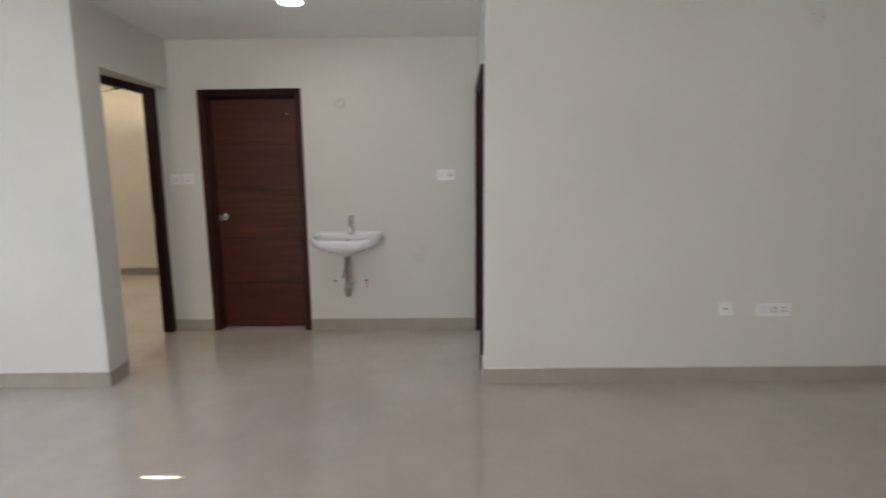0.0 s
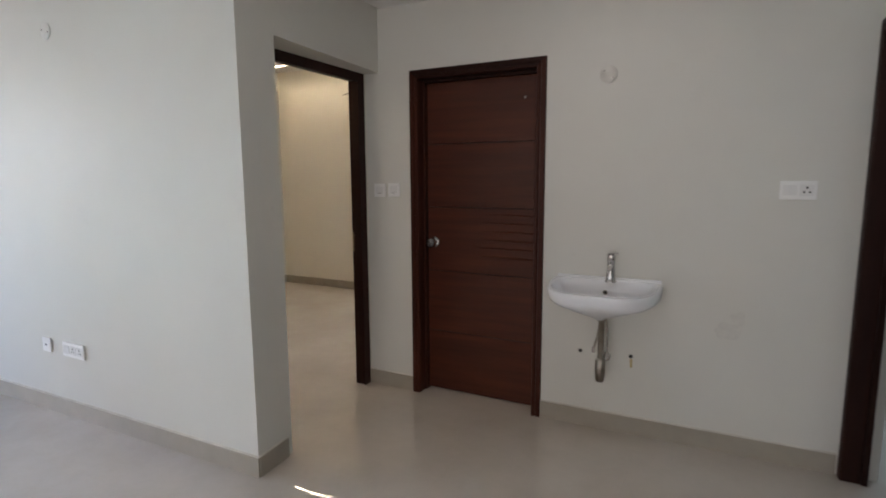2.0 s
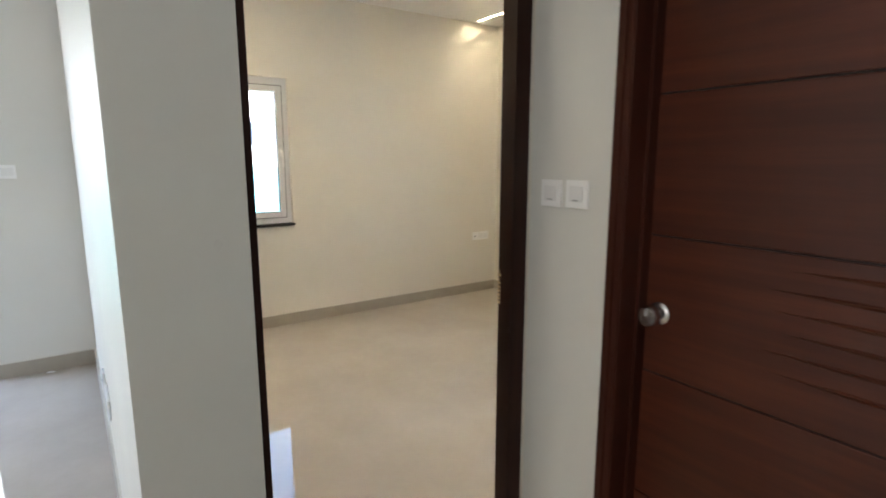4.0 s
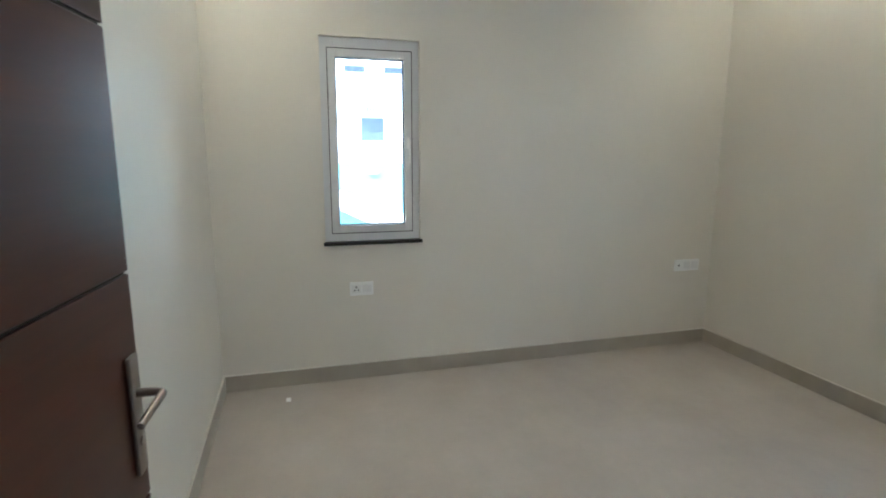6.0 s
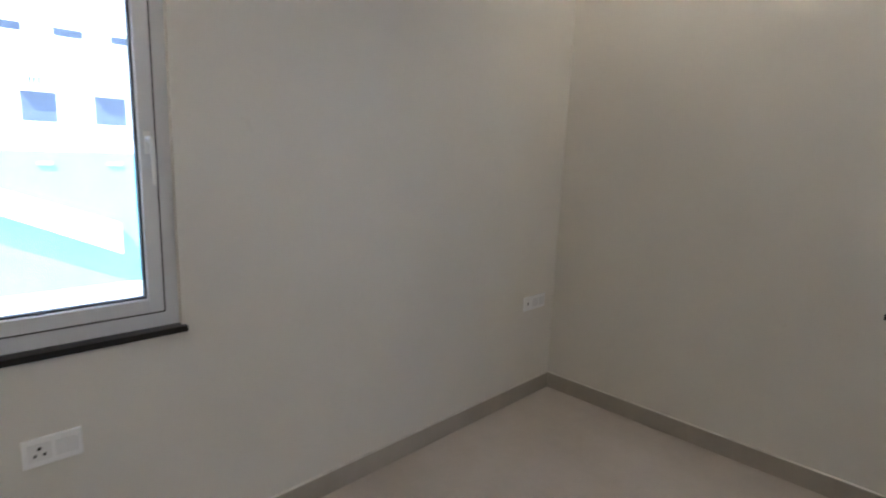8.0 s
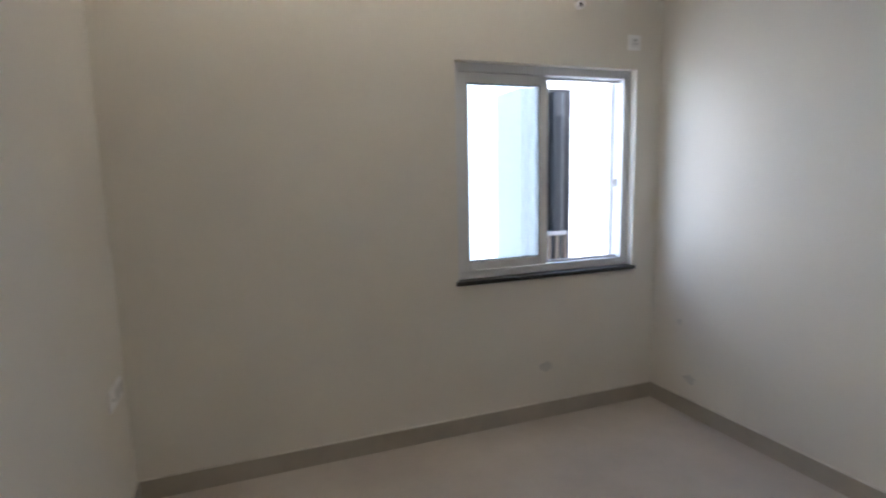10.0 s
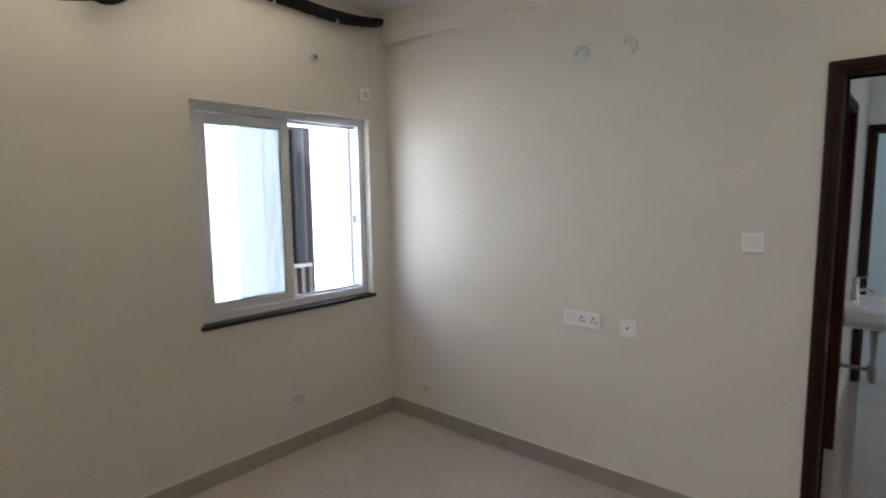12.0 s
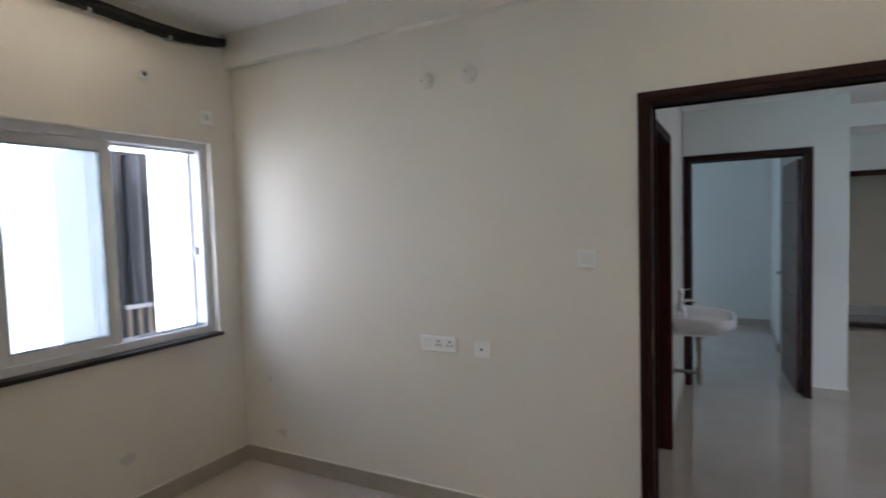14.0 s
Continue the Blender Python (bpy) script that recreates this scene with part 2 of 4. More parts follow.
def tube(points, radius, n=12, bm=None, wobble=0.0):
    """A round pipe along a smoothed line; radius is one number or one for each point."""
    bm = bm or bmesh.new()
    ctrl = [Vector(p) for p in points]
    rad = radius if isinstance(radius, (list, tuple)) else [radius] * len(ctrl)
    line, rr = [], []
    for i in range(len(ctrl) - 1):
        p0, p1, p2, p3 = ctrl[max(i - 1, 0)], ctrl[i], ctrl[i + 1], ctrl[min(i + 2, len(ctrl) - 1)]
        for k in range(6):
            u = k / 6
            line.append(0.5 * (2 * p1 + (p2 - p0) * u + (2 * p0 - 5 * p1 + 4 * p2 - p3) * u * u + (3 * p1 - p0 - 3 * p2 + p3) * u ** 3))
            rr.append(rad[i] + (rad[i + 1] - rad[i]) * u)
    line.append(ctrl[-1])
    rr.append(rad[-1])
    rings, side = [], None
    for i, p in enumerate(line):
        d = (line[min(i + 1, len(line) - 1)] - line[max(i - 1, 0)]).normalized()
        if side is None:
            side = d.orthogonal().normalized()
        side = (side - d * side.dot(d)).normalized()
        up = d.cross(side)
        r = rr[i] * (1 + wobble * (noise.noise(p * 23.0)))
        rings.append([bm.verts.new(p + (side * math.cos(2 * math.pi * k / n) + up * math.sin(2 * math.pi * k / n)) * r) for k in range(n)])
    for a, b in zip(rings, rings[1:]):
        for k in range(n):
            bm.faces.new((a[k], a[(k + 1) % n], b[(k + 1) % n], b[k]))
    bm.faces.new(rings[0][::-1])
    bm.faces.new(rings[-1])
    bmesh.ops.recalc_face_normals(bm, faces=bm.faces)
    return bm


def mesh_object(name, bm, mat, smooth=False):
    me = bpy.data.meshes.new(name)
    bmesh.ops.recalc_face_normals(bm, faces=bm.faces)
    bm.to_mesh(me)
    bm.free()
    me.materials.append(mat)
    if smooth:
        me.shade_smooth()
        me.set_sharp_from_angle(angle=radians(40))
    return new(name, me)


def part(name, bm, mat, parent, label="", smooth=False):
    ob = mesh_object(name, bm, mat, smooth)
    ob.parent = parent
    return tagged(ob, label)


def thing(name, label, category, m=None, group="", kind=""):
    ob = new(name)
    if m is not None:
        ob.matrix_world = m
    return tagged(ob, label, category, group, kind)


def structure(name, bm, mat, label, category="wall"):
    return tagged(mesh_object(name, bm, mat), label, category, "", "structure")


# ---------------- plan ----------------
WX, EX, NY, SY = -4.99, -1.95, 7.345, 3.80      # bedroom faces (EAST below gives the skewed one)
FY, LY, RY, RX = 4.82, 3.570, 3.626, 0.928        # alcove far wall, living faces, alcove right face
BC, AC, LC = 2.83, 2.505, 2.83                   # ceilings
LW, LE, LS = -4.895, 4.40, -3.0                   # living room west, east, south
W1 = (4.443, 5.043, 0.907, 2.127)
W2 = (-3.317, -2.12, 0.911, 2.117)
D2 = (-1.444, -0.563, 2.10)
D3 = (3.866, 4.842, 2.10)
D1 = (3.819, 4.808, 2.121)
TOP = 2.95
SKEW = 0.02                                      # the walls that look south run a touch off square
FAR = lambda x: FY + SKEW * max(0.0, x - D2[1])  # basin wall
RIGHT = lambda x: RY + SKEW * (x - RX)           # plain living room wall
TURN = math.degrees(SKEW)
EAST = lambda y: -1.935 + 0.031 * (NY - y)      # bedroom wall with the doorway, not quite square either
TURN_E = -90 + math.degrees(0.031)

# floors
structure("floor", boxes(((-5.3, -3.2, -0.12), (5.7, 7.6, 0.0))), FLOOR, "polished beige vitrified tile floor with soft sheen", "floor")

# walls
structure("wall_bedroom_west", boxes(((WX - 0.2, SY, 0), (WX, W1[0], TOP)), ((WX - 0.2, W1[1], 0), (WX, NY, TOP)),
          ((WX - 0.2, W1[0], 0), (WX, W1[1], W1[2])), ((WX - 0.2, W1[0], W1[3]), (WX, W1[1], TOP))), WALL_B, "cream painted plaster wall with a narrow window")
structure("wall_bedroom_north", boxes(((WX - 0.2, NY, 0), (W2[0], NY + 0.2, TOP)), ((W2[1], NY, 0), (EX + 0.16, NY + 0.2, TOP)),
          ((W2[0], NY, 0), (W2[1], NY + 0.2, W2[2])), ((W2[0], NY, W2[3]), (W2[1], NY + 0.2, TOP))), WALL_B, "cream painted plaster wall with a sliding window")
structure("wall_bedroom_east", prism([(EAST(D1[1]), D1[1]), (-1.80, D1[1]), (-1.80, FY + 0.004), (-1.70, FY + 0.004), (-1.70, NY), (EAST(NY), NY)], 0, TOP), WALL_B, "cream painted plaster wall beside the doorway")
FACE = lambda y: -1.587 - 0.08 * (y - LY)
structure("wall_divider", prism([(LW - 0.3, LY - 0.063), (FACE(LY), LY), (FACE(D1[0]), D1[0]), (EAST(D1[0]) + 0.004, D1[0]), (EAST(SY) + 0.004, SY - 0.004), (LW - 0.3, SY - 0.004)], 0, TOP), WALL, "off-white painted wall between living room and bedroom")
structure("wall_over_door", prism([(FACE(D1[0]), D1[0]), (FACE(FY), FY), (EAST(FY) + 0.004, FY), (EAST(D1[0]) + 0.004, D1[0])], D1[2] - 0.008, TOP), WALL, "painted lintel wall over the bedroom doorway")
structure("wall_bedroom_south", boxes(((WX - 0.2, SY - 0.004, 0), (EAST(SY), SY, TOP))), WALL_B, "cream painted plaster wall behind the open door")
structure("wall_beside_door", prism([(EAST(SY), SY - 0.004), (EAST(SY) + 0.004, SY - 0.004), (EAST(D1[0]) + 0.004, D1[0]), (EAST(D1[0]), D1[0])], 0, TOP), WALL_B, "cream plaster edge beside the door frame")
structure("wall_lintel", prism([(EAST(D1[0]), D1[0]), (EAST(D1[0]) + 0.004, D1[0]), (EAST(D1[1]) + 0.004, D1[1]), (EAST(D1[1]), D1[1])], D1[2] - 0.008, TOP), WALL_B, "cream plaster over the doorway")
structure("wall_alcove_far", boxes(((EX + 0.16, FY, 0), (D2[0], FY + 0.16, TOP)), ((D2[0], FY, D2[2]), (D2[1], FY + 0.16, TOP))), WALL, "off-white painted wall beside the bathroom door")
structure("wall_basin", prism([(D2[1], FY), (RX + 0.14, FAR(RX + 0.14)), (RX + 0.14, FY + 0.16), (D2[1], FY + 0.16)], 0, TOP), WALL, "off-white painted wall carrying the wash basin")
structure("wall_alcove_right", boxes(((RX, RY, 0), (RX + 0.14, D3[0], TOP)), ((RX, D3[0], D3[2]), (RX + 0.14, FY + 0.02, TOP))), WALL, "off-white painted wall with a doorway")
structure("wall_living_right", prism([(RX + 0.14, RIGHT(RX + 0.14)), (LE + 0.15, RIGHT(LE + 0.15)), (LE + 0.15, RIGHT(LE) + 0.12), (RX + 0.14, RY + 0.15)], 0, TOP), WALL, "plain off-white painted living room wall")
structure("wall_living_west", boxes(((LW - 0.2, 2.93, 0), (LW, LY, TOP)), ((LW - 0.2, LS, 0), (LW, 0.3, TOP)), ((LW - 0.2, 0.3, 2.3), (LW, 2.93, TOP))), WALL, "off-white wall beside the balcony opening")
# unseen wall, put behind the camera to close the room
structure("wall_living_south", boxes(((LW - 0.2, LS - 0.15, 0), (LE + 0.15, LS, TOP))), WALL, "unseen off-white wall closing the living room")
structure("wall_living_east", boxes(((LE, LS, 0), (LE + 0.15, 2.1, TOP)), ((LE, 3.25, 0), (LE + 0.15, RY + 0.06, TOP)), ((LE, 2.1, 2.08), (LE + 0.15, 3.25, TOP))), WALL, "off-white wall with the entrance doorway")
structure("wall_lobby", boxes(((5.5, 1.2, 0), (5.6, 3.9, TOP)), ((LE + 0.15, 1.1, 0), (5.6, 1.2, TOP)), ((LE + 0.15, 3.76, 0), (5.6, 3.9, TOP))), LOBBY, "beige wall beyond the entrance")
structure("wall_far_room", boxes(((4.05, 3.76, 0), (4.2, 7.1, TOP)), ((RX + 0.14, 7.0, 0), (4.2, 7.1, TOP)), ((2.5, 3.76, 0), (4.05, 4.0, TOP))), WALL, "off-white walls of the room beyond")
structure("wall_shaft", boxes(((EX + 0.16, FY + 0.9, 0), (RX + 0.14, FY + 1.0, TOP)), ((RX + 0.04, FY + 1.0, 0), (RX + 0.14, 7.0, TOP)), ((RX + 0.04, FY + 0.16, 0), (RX + 0.14, FY + 0.9, TOP))), WALL, "plain inner wall")

# ceilings
structure("ceiling_bedroom", boxes(((WX, SY, BC), (EAST(SY), NY, TOP - 0.002))), CEIL, "smooth white painted ceiling", "ceiling")
structure("ceiling_alcove", boxes(((FACE(FY) + 0.02, LY, AC), (RX, FY + 0.03, LC + 0.01))), CEIL, "lowered white ceiling", "ceiling")
structure("ceiling_living", boxes(((LW, LS, LC), (LE, 3.72, TOP - 0.002))), CEIL, "white painted ceiling", "ceiling")
structure("ceiling_far_room", boxes(((RX + 0.14, 3.76, LC), (4.05, 7.0, TOP - 0.002))), CEIL, "white painted ceiling", "ceiling")
structure("ceiling_lobby", boxes(((LE + 0.15, 1.2, 2.5), (5.5, 3.76, 2.6))), CEIL, "plain ceiling", "ceiling")
# unseen lid that keeps sky light from leaking in over the ceilings
structure("roof", boxes(((-5.25, -3.2, TOP), (5.7, 7.55, TOP + 0.1))), CEIL, "unseen slab shutting the sky off above the rooms", "roof")
structure("ceiling_beam", prism([(EAST(SY) - 0.055, SY), (EAST(SY) - 0.001, SY), (EAST(NY) - 0.001, NY), (EAST(NY) - 0.055, NY)], 2.622, BC), WALL_B, "cream painted beam along the wall head", "beam")
structure("ceiling_beam", boxes(((3.6, LS, 2.56), (LE - 0.002, RY + 0.05, LC)), bevel=0.004), CEIL, "white painted ceiling beam", "beam")


# skirtings
def skirting(a, b, inward, h=0.1, th=0.014):
    (ax, ay), (bx, by) = a, b
    nx, ny = inward[0] * th, inward[1] * th
    bm = prism([(ax, ay), (bx, by), (bx + nx, by + ny), (ax + nx, ay + ny)], 0.0, h)
    bmesh.ops.recalc_face_normals(bm, faces=bm.faces)
    board = structure("baseboard", bm, SKIRT, "beige tile skirting along the wall foot", "baseboard")
    kx, ky = inward[0] * (th - 0.003), inward[1] * (th - 0.003)
    # pale strip: dusty top edge with the light it catches in its colour
    part("pale_edge", prism([(ax, ay), (bx, by), (bx + kx, by + ky), (ax + kx, ay + ky)], h + 0.0002, h + 0.004), PALE_EDGE, board)
    return board


skirting((WX, SY), (WX, NY), (1, 0))
skirting((WX + 0.014, NY), (EAST(NY) - 0.014, NY), (0, -1))
skirting((EAST(NY), NY), (EAST(D1[1]), D1[1] + 0.001), (-1, 0))
skirting((WX + 0.014, SY), (EAST(SY), SY), (0, 1))
skirting((LW, LY - 0.0577), (FACE(LY) + 0.012, LY), (0, -1))
skirting((FACE(LY), LY), (FACE(D1[0] - 0.04), D1[0] - 0.04), (1, 0))
skirting((-1.80, FY), (D2[0], FY), (0, -1))
skirting((D2[1], FY), (RX - 0.03, FAR(RX - 0.03)), (0, -1))
skirting((RX, RY), (RX, D3[0]), (-1, 0))
skirting((RX - 0.012, RY), (LE, RIGHT(LE)), (0, -1))
skirting((LW, 2.93), (LW, LY), (1, 0))
skirting((LE, 3.25), (LE, RIGHT(LE) - 0.014), (-1, 0))
skirting((4.05, 4.0), (4.05, 7.0), (-1, 0))
skirting((2.5, 4.0), (4.05, 4.0), (0, 1))
skirting((5.5, 1.2), (5.5, 3.76), (-1, 0), 0.14)


# ---------------- doors ----------------
PROFILE = [(0, 0.02), (0, -0.018), (0.006, -0.022), (0.026, -0.022), (0.029, -0.016), (0.035, -0.016), (0.038, -0.021), (0.050, -0.021), (0.055, -0.014), (0.055, 0.06), (0.066, 0.06), (0.066, 1), (0, 1)]


def frame_part(name, ends, mat, parent):
    """A length of moulded door frame between two mitred ends, each a function of (inward, deep)."""
    bm = bmesh.new()
    a, b = ([bm.verts.new(e(u, v)) for u, v in ends[2]] for e in ends[:2])
    n = len(a)
    for i in range(n):
        bm.faces.new((a[i], a[(i + 1) % n], b[(i + 1) % n], b[i]))
    bm.faces.new(a[::-1])
    bm.faces.new(b)
    return part(name, bm, mat, parent)


def door_frame(name, w, h, deep, m, label, upright=None):
    d = thing(name, label, "door", m, "", "structure")
    prof = [(u, deep if v == 1 else v) for u, v in PROFILE]
    frame_part("jamb", (lambda u, v: (u, v, 0), lambda u, v: (u, v, h - u), prof), upright or FRAME_SHADE_V, d)
    frame_part("jamb", (lambda u, v: (w - u, v, 0), lambda u, v: (w - u, v, h - u), prof), upright or FRAME_SHADE_V, d)
    frame_part("head", (lambda u, v: (u, v, h - u), lambda u, v: (w - u, v, h - u), prof), FRAME_SHADE_H, d)
    return d


LEVELS = [0.006, 0.412, 0.823, 1.245, 1.65, 2.04]


def door_leaf(parent, w, h, mat, m, ridges=6):
    """Flush leaf of five veneered panels with V-joints and a bank of carved ridges."""
    leaf = part("leaf", boxes(((0.004, 0.006, 0.006), (w - 0.004, 0.030, h - 0.004))), GROOVE, parent)
    leaf.matrix_basis = m
    for a, b in zip(LEVELS, LEVELS[1:]):
        part("panel", boxes(((0, 0, a + 0.002), (w, 0.036, min(b, h) - 0.003)), bevel=0.003), mat, leaf)
    for i in range(ridges):
        z = 1.2 - 0.053 * i
        bm = bmesh.new()
        x0, x1 = w * (0.50 - 0.03 * ((i * 2) % 3)), w - 0.012
        n, rows = 14, []
        for k in range(n + 1):
            u = k / n
            x, zz, s = x0 + (x1 - x0) * u, z + 0.005 * math.sin(u * 2.4) - 0.004 * u, min(1, u * 2.2)
            rows.append([bm.verts.new((x, 0.0005, zz - 0.007 * s - 0.001)), bm.verts.new((x, -0.0046 * s - 0.0003, zz + 0.001)), bm.verts.new((x, 0.0005, zz + 0.005 * s + 0.001))])
        for p, q in zip(rows, rows[1:]):
            for j in (0, 1):
                bm.faces.new((p[j], q[j], q[j + 1], p[j + 1]))
        part("ridge", bm, mat, leaf, "", True)
    return leaf


def lever_handle(leaf, x, z, side, y0):
    """Long plate with a bent lever; side: -1 on the leaf's front, 1 on its back."""
    y = lambda v: y0 + side * v
    lo, hi = sorted((y(0.001), y(0.009)))
    part("handle_plate", boxes(((x - 0.018, lo, z - 0.15), (x + 0.018, hi, z + 0.068)), bevel=0.003), STEEL, leaf, "brushed steel handle plate")
    part("lever", tube([(x, y(0.008), z), (x, y(0.040), z), (x - 0.004, y(0.050), z), (x - 0.014, y(0.053), z - 0.001), (x - 0.05, y(0.050), z - 0.008), (x - 0.09, y(0.046), z - 0.018)], [0.0085, 0.0075, 0.0075, 0.0072, 0.0068, 0.0065]), STEEL, leaf, "bent steel lever", True)
    part("keyhole", lathe([(0.008, lo if side < 0 else hi - 0.001), (0.008, lo - 0.002 if side < 0 else hi + 0.002)], 14, "y", None, (x, 0, z - 0.09)), STEEL, leaf)


# closed bathroom door beside the basin
door_2 = door_frame("door_2", D2[1] - D2[0], D2[2], 0.15, pose(D2[0], FY, 0), "closed reddish-brown wooden door in a dark moulded frame", FRAME_LIT)
leaf2 = door_leaf(door_2, 0.755, 2.035, DOOR_WOOD, pose(0.063, 0.10, 0))
knob = part("knob", lathe([(0.034, 0), (0.034, -0.006), (0.030, -0.010), (0.014, -0.012), (0.014, -0.028), (0.026, -0.034), (0.031, -0.042), (0.031, -0.064), (0.027, -0.070), (0.001, -0.071)], 32, "y", None, (0.050, -0.001, 1.014)), CHROME, leaf2, "round chrome door knob", True)
part("thumb_turn", boxes(((0.047, -0.080, 1.018), (0.053, -0.070, 1.040)), bevel=0.002), CHROME, knob)
part("viewer", lathe([(0.008, 0.0), (0.007, -0.006), (0.001, -0.008)], 14, "y", None, (0.66, 0.0, 1.905)), STEEL, leaf2)

# bedroom doorway with its leaf swung back against the wall
door_1 = door_frame("door_1", D1[1] - D1[0], D1[2], 0.067, pose(-1.862, D1[1], 0, 0, 0, -90), "open dark brown bedroom door with a steel lever handle")
leaf1 = door_leaf(door_1, 0.80, 2.02, LEAF_B, pose(0.918, -0.040, 0, 0, 0, -96.6), 0)
lever_handle(leaf1, 0.764, 1.036, -1, 0.0)
chip = bmesh.new()
for k in range(9):
    z, w = 0.945 + 0.0145 * k, 0.003 + 0.008 * abs(noise.noise(Vector((k * 0.83, 1.7, 0.4))))
    box(chip, (0.050, -0.017, z), (0.0552 + 0.25 * w, -0.012 + 1.6 * w, z + 0.005 + 0.8 * w), 0.0006, 1)
part("chipped_edge", chip, RAW_WOOD, door_1, "chipped edge with bare pale wood")
part("hinge_plate", boxes(((0.9265, 0.02, 0.90), (0.930, 0.035, 1.02)), bevel=0.001), TARNISH, door_1, "steel hinge plate")

# doorway of the room beyond, leaf open inwards
door_3 = door_frame("door_3", D3[1] - D3[0], D3[2], 0.085, pose(RX, D3[1], 0, 0, 0, -90), "open dark wooden door with lever handle, seen across the hall")
leaf3 = door_leaf(door_3, 0.79, 2.02, LEAF_B, pose(D3[1] - D3[0] - 0.068, 0.092, 0, 0, 0, 94), 0)
for z in (0.2, 1.0, 1.82):
    part("hinge", boxes(((-0.003, 0.002, z - 0.05), (0.0, 0.034, z + 0.05)), bevel=0.0008), HINGE, leaf3, "dull bronze hinge")
lever_handle(leaf3, 0.735, 0.98, 1, 0.036)
lever_handle(leaf3, 0.735, 0.98, -1, 0.0)

# entrance doorway at the far end of the living room
door_4 = door_frame("door_4", 1.15, 2.08, 0.15, pose(LE, 3.25, 0, 0, 0, -90), "dark wooden entrance door frame with a low threshold")
part("threshold", boxes(((0.08, -0.02, 0.0), (1.07, 0.15, 0.05)), bevel=0.005), FRAME_SHADE_H, door_4)


# ---------------- windows ----------------
def sash(parent, lo, hi, fw, y0, y1, glass):
    """Window sash in the local x-z plane between y0 and y1, with gasket and pane."""
    (x0, z0), (x1, z1) = lo, hi
    s = part("sash", boxes(((x0, y0, z0), (x0 + fw, y1, z1)), ((x1 - fw, y0, z0), (x1, y1, z1)), ((x0 + fw, y0, z0), (x1 - fw, y1, z0 + fw)), ((x0 + fw, y0, z1 - fw), (x1 - fw, y1, z1)), bevel=0.004), UPVC, parent)
    g, t = 0.006, 0.004
    a0, a1, c0, c1 = x0 + fw, x1 - fw, z0 + fw, z1 - fw
    ym = (y0 + y1) / 2
    part("gasket", boxes(((a0, ym - 0.012, c0), (a0 + g, ym + 0.012, c1)), ((a1 - g, ym - 0.012, c0), (a1, ym + 0.012, c1)), ((a0, ym - 0.012, c0), (a1, ym + 0.012, c0 + g)), ((a0, ym - 0.012, c1 - g), (a1, ym + 0.012, c1))), GASKET, s)
    p = part("pane", boxes(((a0, ym - t, c0), (a1, ym + t, c1))), glass, s, "clear window pane" if glass is GLASS else "milky filmed window pane")
    p.visible_shadow = False
    return s


def outer_frame(parent, x0, x1, z0, z1, fw, y0, y1):
    part("window_frame", boxes(((x0, y0, z0), (x0 + fw, y1, z1)), ((x1 - fw, y0, z0), (x1, y1, z1)), ((x0 + fw, y0, z0), (x1 - fw, y1, z0 + fw)), ((x0 + fw, y0, z1 - fw), (x1 - fw, y1, z1)), bevel=0.003), UPVC, parent)


# narrow casement on the west wall (local x runs north to south as seen from inside)
w1w, w1h = W1[1] - W1[0], W1[3] - W1[2]
window_1 = thing("window_1", "narrow white casement window with a dark stone sill", "window", pose(WX, W1[0], W1[2], 0, 0, 90), "", "structure")
# black strips that draw the shaded gap between sash and frame
part("gap_shade", boxes(((0.042, 0.024, 0.05), (0.046, 0.03, w1h - 0.06)), ((w1w - 0.047, 0.024, 0.05), (w1w - 0.042, 0.03, w1h - 0.06)), ((0.046, 0.024, w1h - 0.064), (w1w - 0.047, 0.03, w1h - 0.059)), ((0.046, 0.024, 0.049), (w1w - 0.047, 0.03, 0.054))), GASKET, window_1)
outer_frame(window_1, -0.003, w1w + 0.003, -0.003, w1h + 0.003, 0.082, 0.028, 0.095)
sash(window_1, (0.046, 0.054), (w1w - 0.047, w1h - 0.064), 0.046, 0.020, 0.085, GLASS)
part("window_sill", boxes(((-0.012, -0.022, -0.02), (w1w + 0.012, 0.03, 0.001)), bevel=0.002), GRANITE, window_1, "black granite sill")
part("handle", tube([(w1w - 0.070, 0.018, 0.62), (w1w - 0.070, -0.012, 0.62), (w1w - 0.068, -0.020, 0.60), (w1w - 0.066, -0.020, 0.48)], [0.010, 0.009, 0.008, 0.006]), PLASTIC, window_1, "white casement handle", True)
part("handle_base", boxes(((w1w - 0.080, 0.014, 0.575), (w1w - 0.060, 0.021, 0.645)), bevel=0.003), PLASTIC, window_1)

# sliding window on the north wall, one half slid open
w2w, w2h = W2[1] - W2[0], W2[3] - W2[2]
window_2 = thing("window_2", "white sliding window, half open, on a dark stone sill", "window", pose(W2[0], NY, W2[2]), "", "structure")
outer_frame(window_2, -0.003, w2w + 0.003, -0.003, w2h + 0.003, 0.050, 0.055, 0.15)
sash(window_2, (0.044, 0.042), (0.612, w2h - 0.052), 0.054, 0.062, 0.098, GLASS_F)
sash(window_2, (0.062, 0.042), (0.606, w2h - 0.052), 0.040, 0.106, 0.140, GLASS)
part("track", boxes(((0.049, 0.098, 0.045), (w2w - 0.049, 0.106, 0.062)), ((0.049, 0.098, w2h - 0.066), (w2w - 0.049, 0.106, w2h - 0.049)), bevel=0.001), UPVC, window_2)
part("jamb_channel", boxes(((w2w - 0.058, 0.152, 0.046), (w2w - 0.02, 0.188, w2h - 0.05)), bevel=0.004), UPVC, window_2)
part("latch", boxes(((w2w - 0.068, 0.108, 0.50), (w2w - 0.0485, 0.124, 0.55)), bevel=0.003), PLASTIC, window_2, "small white latch")
